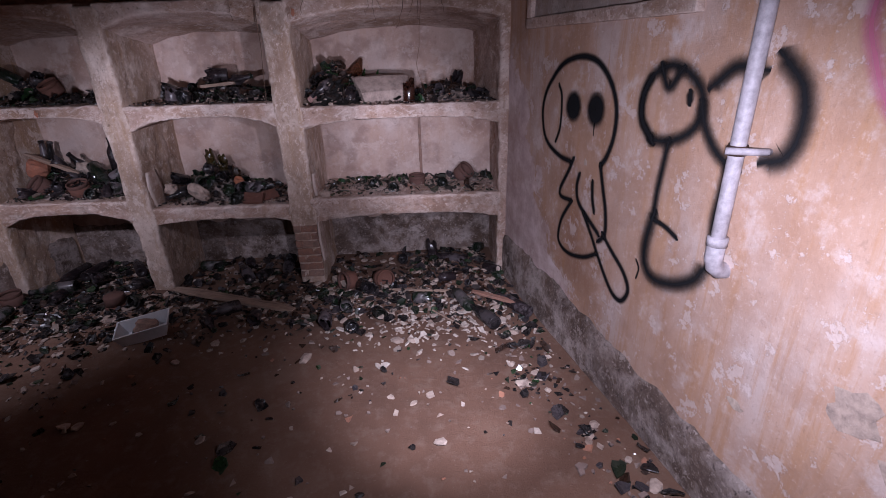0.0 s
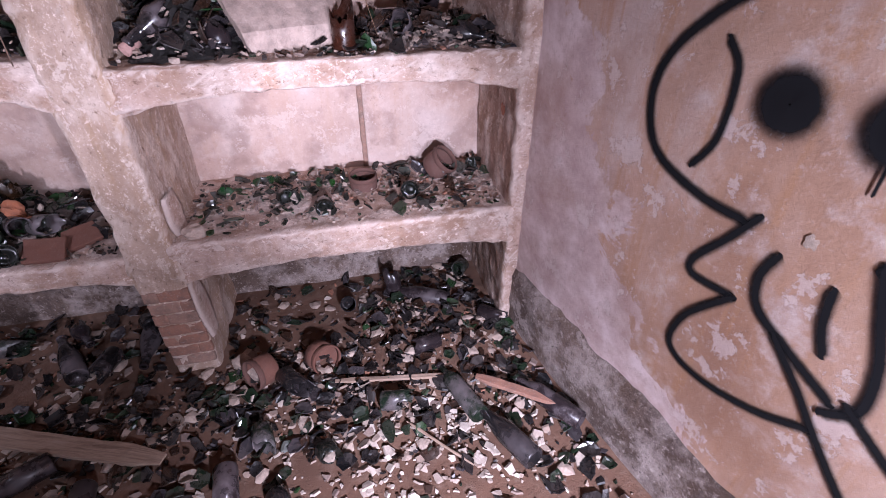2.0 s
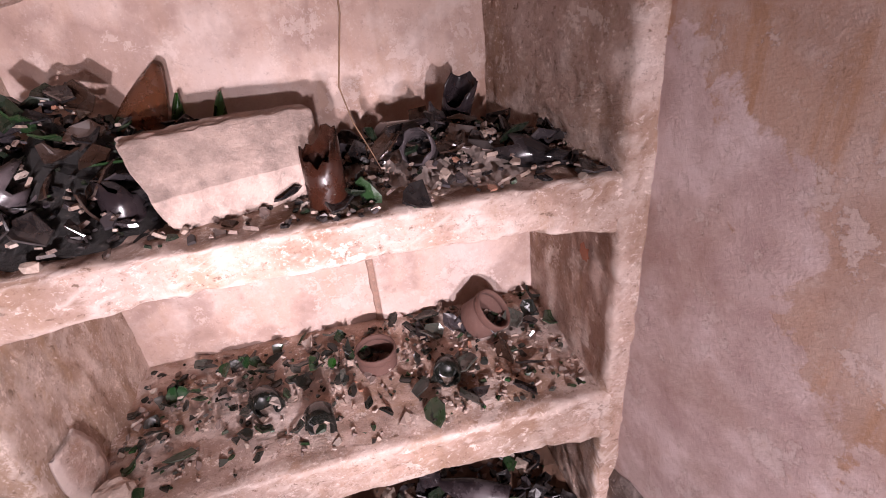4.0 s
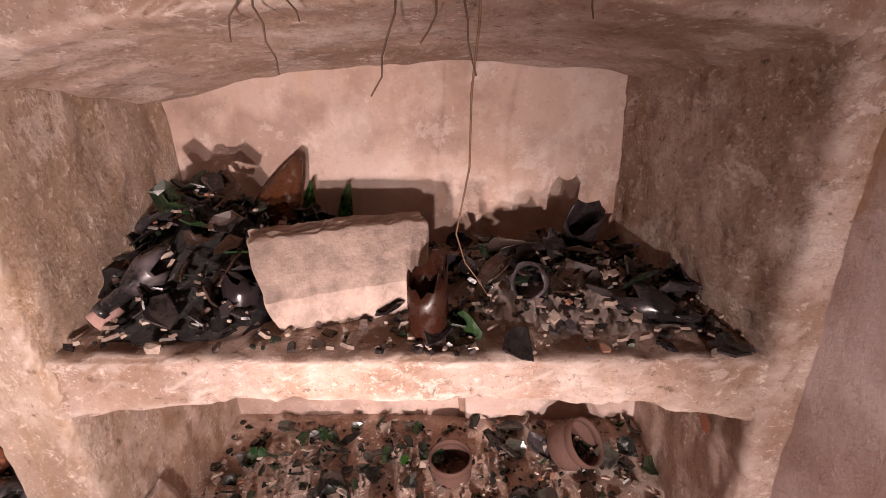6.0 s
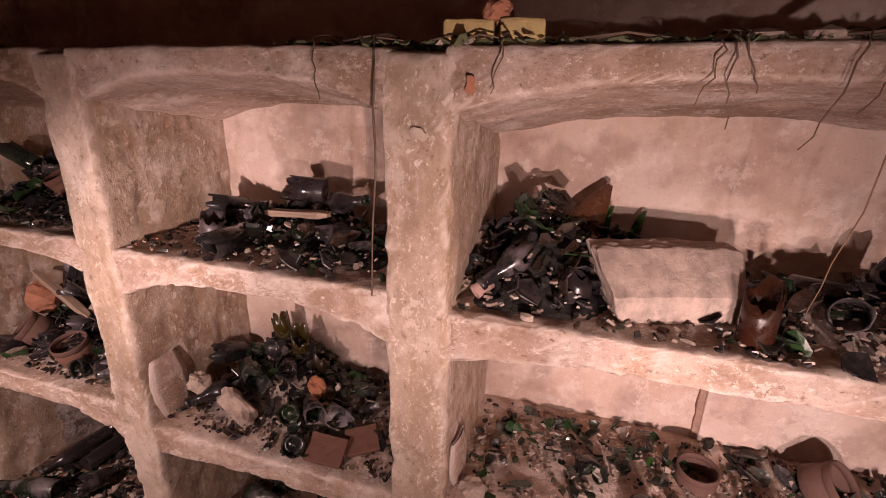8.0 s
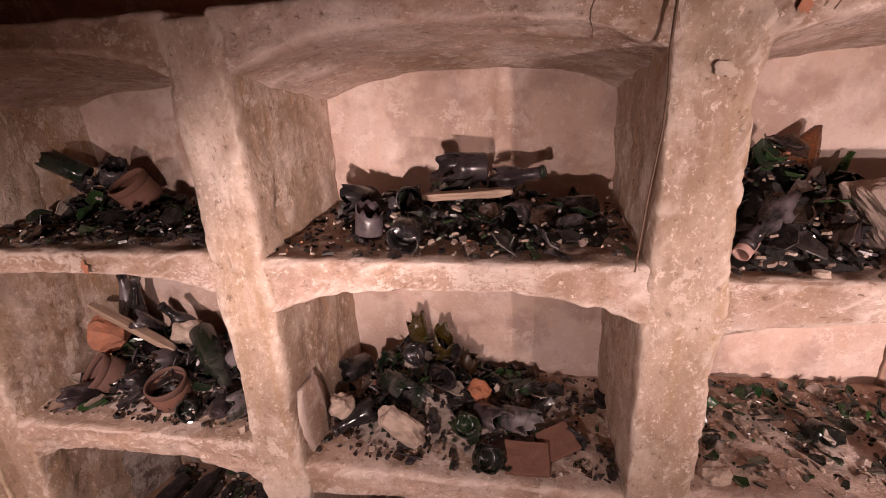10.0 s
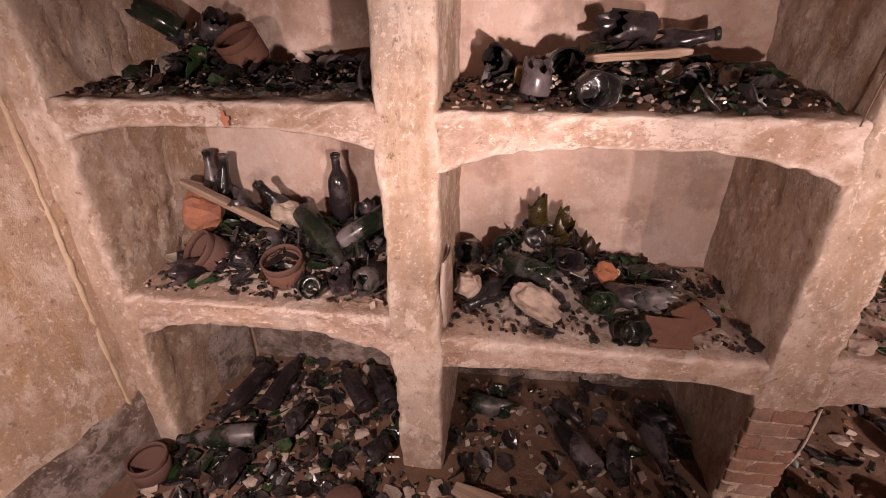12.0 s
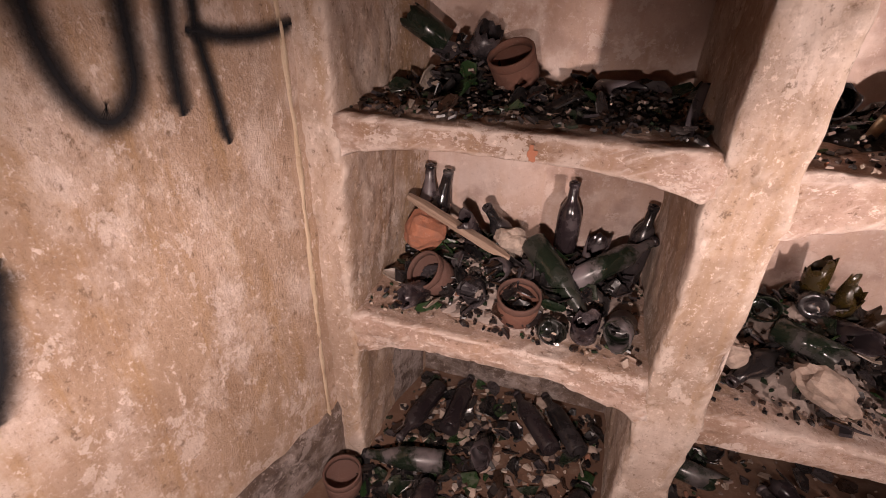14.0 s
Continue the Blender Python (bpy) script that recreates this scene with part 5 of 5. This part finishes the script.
graffito("graffiti_pink", [([(2.015, 1.70), (2.004, 1.571), (2.037, 1.481), (2.087, 1.396), (2.15, 1.35), (2.191, 1.365), (2.21, 1.45), (2.2, 1.6)], 0.06, PINKPAINT)], on_right, "faint pink spray loop on the plaster wall")
graffito("graffiti_letters", [
    ([(0.545, 1.62), (0.536, 1.50), (0.534, 1.455), (0.521, 1.388), (0.488, 1.326), (0.451, 1.326), (0.417, 1.374), (0.406, 1.455), (0.392, 1.60)], 0.085, G_),
    ([(0.322, 1.60), (0.328, 1.505), (0.338, 1.422), (0.343, 1.333)], 0.080, G_),
    ([(0.278, 1.60), (0.279, 1.504), (0.282, 1.447), (0.273, 1.365), (0.261, 1.248)], 0.055, G_),
    ([(0.281, 1.452), (0.218, 1.439), (0.136, 1.439), (0.066, 1.452)], 0.065, G_),
    ([(0.70, 1.12), (0.722, 1.056), (0.745, 0.974), (0.785, 0.89)], 0.09, G_),
], on_left, "black sprayed letter strokes on the ochre wall")

pipe = tagged(empty("wall_pipe", right_wall(1.79, 0.89, 0.045)), "pale painted drain pipe fixed to the plaster wall", "pipe")
shift = Matrix.Translation(-pipe.location)


def pipe_part(name, bm, mat, label=""):
    bmesh.ops.transform(bm, matrix=shift, verts=bm.verts)
    return part(name, bm, mat, pipe, label)


pipe_part("tube", tube([right_wall(1.79, z, 0.05) for z in (0.93, 1.1, 1.4, 1.7, 2.0, 2.54)], 0.021, 16), PIPE)
pipe_part("elbow", tube([right_wall(1.79, 0.975, 0.05), right_wall(1.79, 0.92, 0.05), right_wall(1.79, 0.895, 0.042), right_wall(1.79, 0.88, 0.025), right_wall(1.79, 0.875, 0.0), right_wall(1.79, 0.875, -0.03)], 0.026, 16), PIPE)
pipe_part("collar", tube([right_wall(1.79, 0.965, 0.05), right_wall(1.79, 0.992, 0.05)], 0.029, 16), PIPE)
pipe_part("bracket", tube([right_wall(1.79, 1.235, 0.05), right_wall(1.79, 1.262, 0.05)], 0.025, 16), IRON, "rusty pipe clamp")
pipe_part("bracket_arm", tube([right_wall(1.85, 1.25, -0.01), right_wall(1.83, 1.25, 0.04), right_wall(1.79, 1.25, 0.09)], 0.010, 8), PIPE)


def panel_box(s0, s1, z0, z1, d0, d1, seed):
    bm = slab(s0, s1, d0, d1, z0, z1, 0.06, 0.006, 0.003, 12.0, seed)
    for v in bm.verts:
        v.co = right_wall(v.co.x, v.co.z, v.co.y)
    bmesh.ops.recalc_face_normals(bm, faces=bm.faces)
    return bm


hatch = tagged(empty("window_1"), "blocked-up window with a plastered frame high on the wall", "window", kind="structure")
for s0, s1, z0, z1 in ((0.306, 1.526, 1.605, 1.655), (0.306, 0.36, 1.655, 2.15), (1.472, 1.526, 1.655, 2.15), (0.306, 1.526, 2.15, 2.20)):
    part("frame", panel_box(s0, s1, z0, z1, -0.02, 0.035, s0 * 7), PLASTER, hatch)
part("panel", panel_box(0.355, 1.475, 1.65, 2.155, -0.03, 0.012, 5.0), CEILING, hatch, "grey bricked-up panel")

# pieces of wall that have lost their paint
def patch(place, s, z, w, h, seed, out=0.0032):
    rr = random.Random(seed)
    bm = bmesh.new()
    n = 18
    ring = []
    for i in range(n):
        a = 2 * math.pi * i / n
        k = 0.75 + 0.3 * noise.noise(Vector((math.cos(a) * 1.5, math.sin(a) * 1.5, seed))) + rr.uniform(-0.2, 0.2)
        ring.append(bm.verts.new(place(s + math.cos(a) * w * k, z + math.sin(a) * h * k, out)))
    c = bm.verts.new(place(s, z, out + 0.0006))
    for i in range(n):
        bm.faces.new((ring[i], ring[(i + 1) % n], c))
    bmesh.ops.recalc_face_normals(bm, faces=bm.faces)
    return bm


for s, z, w, h in ((2.23, 0.70, 0.085, 0.075), (1.94, 0.478, 0.04, 0.022), (2.42, 0.63, 0.12, 0.11), (0.95, 1.03, 0.016, 0.022)):
    tagged(part("plaster_scar", patch(on_right, s, z, w, h, s * 10), STONE), "pale patch where the paint has flaked off", "plaster patch", "plaster patches")

# cord down the corner of the left-hand wall
ridge = tube([left_wall(0.085 + 0.008 * math.sin(z * 4), z, -0.004) for z in [0.02 + 1.75 * i / 60 for i in range(61)]], 0.0115, 10)
for v in ridge.verts:
    v.co += 0.005 * noise.noise_vector(v.co * 28) - 0.004 * min(1.0, v.co.z / 1.7) * v.normal
cord = part("corner_cable", ridge, RIDGE)
tagged(cord, "yellowed ragged plaster-covered cable running down the wall corner", "cable")

# bare spots on the shelving, and the built-out panel in the right bay
def shelf_patch(x, y, z, w, h, seed, mat, label, side=False):
    bm = patch((lambda s, zz, o: Vector((x - o, s, zz))) if side else (lambda s, zz, o: Vector((s, y - o, zz))), y if side else x, z, w, h, seed, 0.012 if side else 0.008)
    return placed("bare_patch", bm, mat, shelving, label)


shelf_patch(-0.783, FRONT, 1.735, 0.014, 0.026, 1.0, ORANGE, "orange bare-brick spot")
shelf_patch(-2.394, FRONT, 1.225, 0.013, 0.022, 2.0, ORANGE, "orange bare-brick spot")
shelf_patch(0.405, 3.17, 0.985, 0.03, 0.028, 3.0, ORANGE, "orange bare-brick spot", True)
shelf_patch(0.405, 3.33, 0.985, 0.035, 0.024, 6.0, BRICK, "orange bare-brick spot", True)
for y_, z_, w_, h_, k_ in ((3.10, 1.56, 0.045, 0.15, 7.0), (3.13, 1.40, 0.05, 0.10, 8.0), (3.11, 1.70, 0.05, 0.05, 9.0)):
    shelf_patch(-1.88, y_, z_, w_, h_, k_, RIDGE, "yellow-ochre wash left on the pier", True)
shelf_patch(-0.895, FRONT, 1.635, 0.024, 0.022, 4.0, STONE, "pale plaster spot")
placed("niche_panel", slab(-0.095, 0.42, BACK - 0.02, BACK + 0.02, 0.60, 1.12, 0.05, 0.006, 0.004, 9.0, 3.0), NICHE, shelving, "built-out plaster panel at the back of the niche")
placed("niche_seam", slab(-0.115, -0.088, BACK - 0.012, BACK + 0.02, 0.60, 1.12, 0.03, 0.004, 0.006, 30.0, 4.0), BRICK, shelving, "crumbling brown seam")

# bare bricks low on the middle pier
brick_mesh = mesh_of(slab(-0.055, 0.055, -0.012, 0.012, -0.024, 0.024, 0.05, 0.006, 0.003, 30.0, 2.0), "brick", BRICK)
half_mesh = mesh_of(slab(-0.026, 0.026, -0.012, 0.012, -0.024, 0.024, 0.05, 0.006, 0.003, 30.0, 5.0), "brick", BRICK)
pier2 = PIERS[2]
for k in range(7):
    z = 0.08 + 0.057 * k
    row = ((-0.925, brick_mesh), (-0.845, half_mesh)) if k % 2 else ((-0.957, half_mesh), (-0.878, brick_mesh))
    for x, me in row:
        ob = new("brick", me)
        ob.parent = pier2
        low = max(0.0, 0.5 - z) / 0.5
        ob.location = (x + 1.2, FRONT + 0.009 + 0.02 * low - 3.3, z)
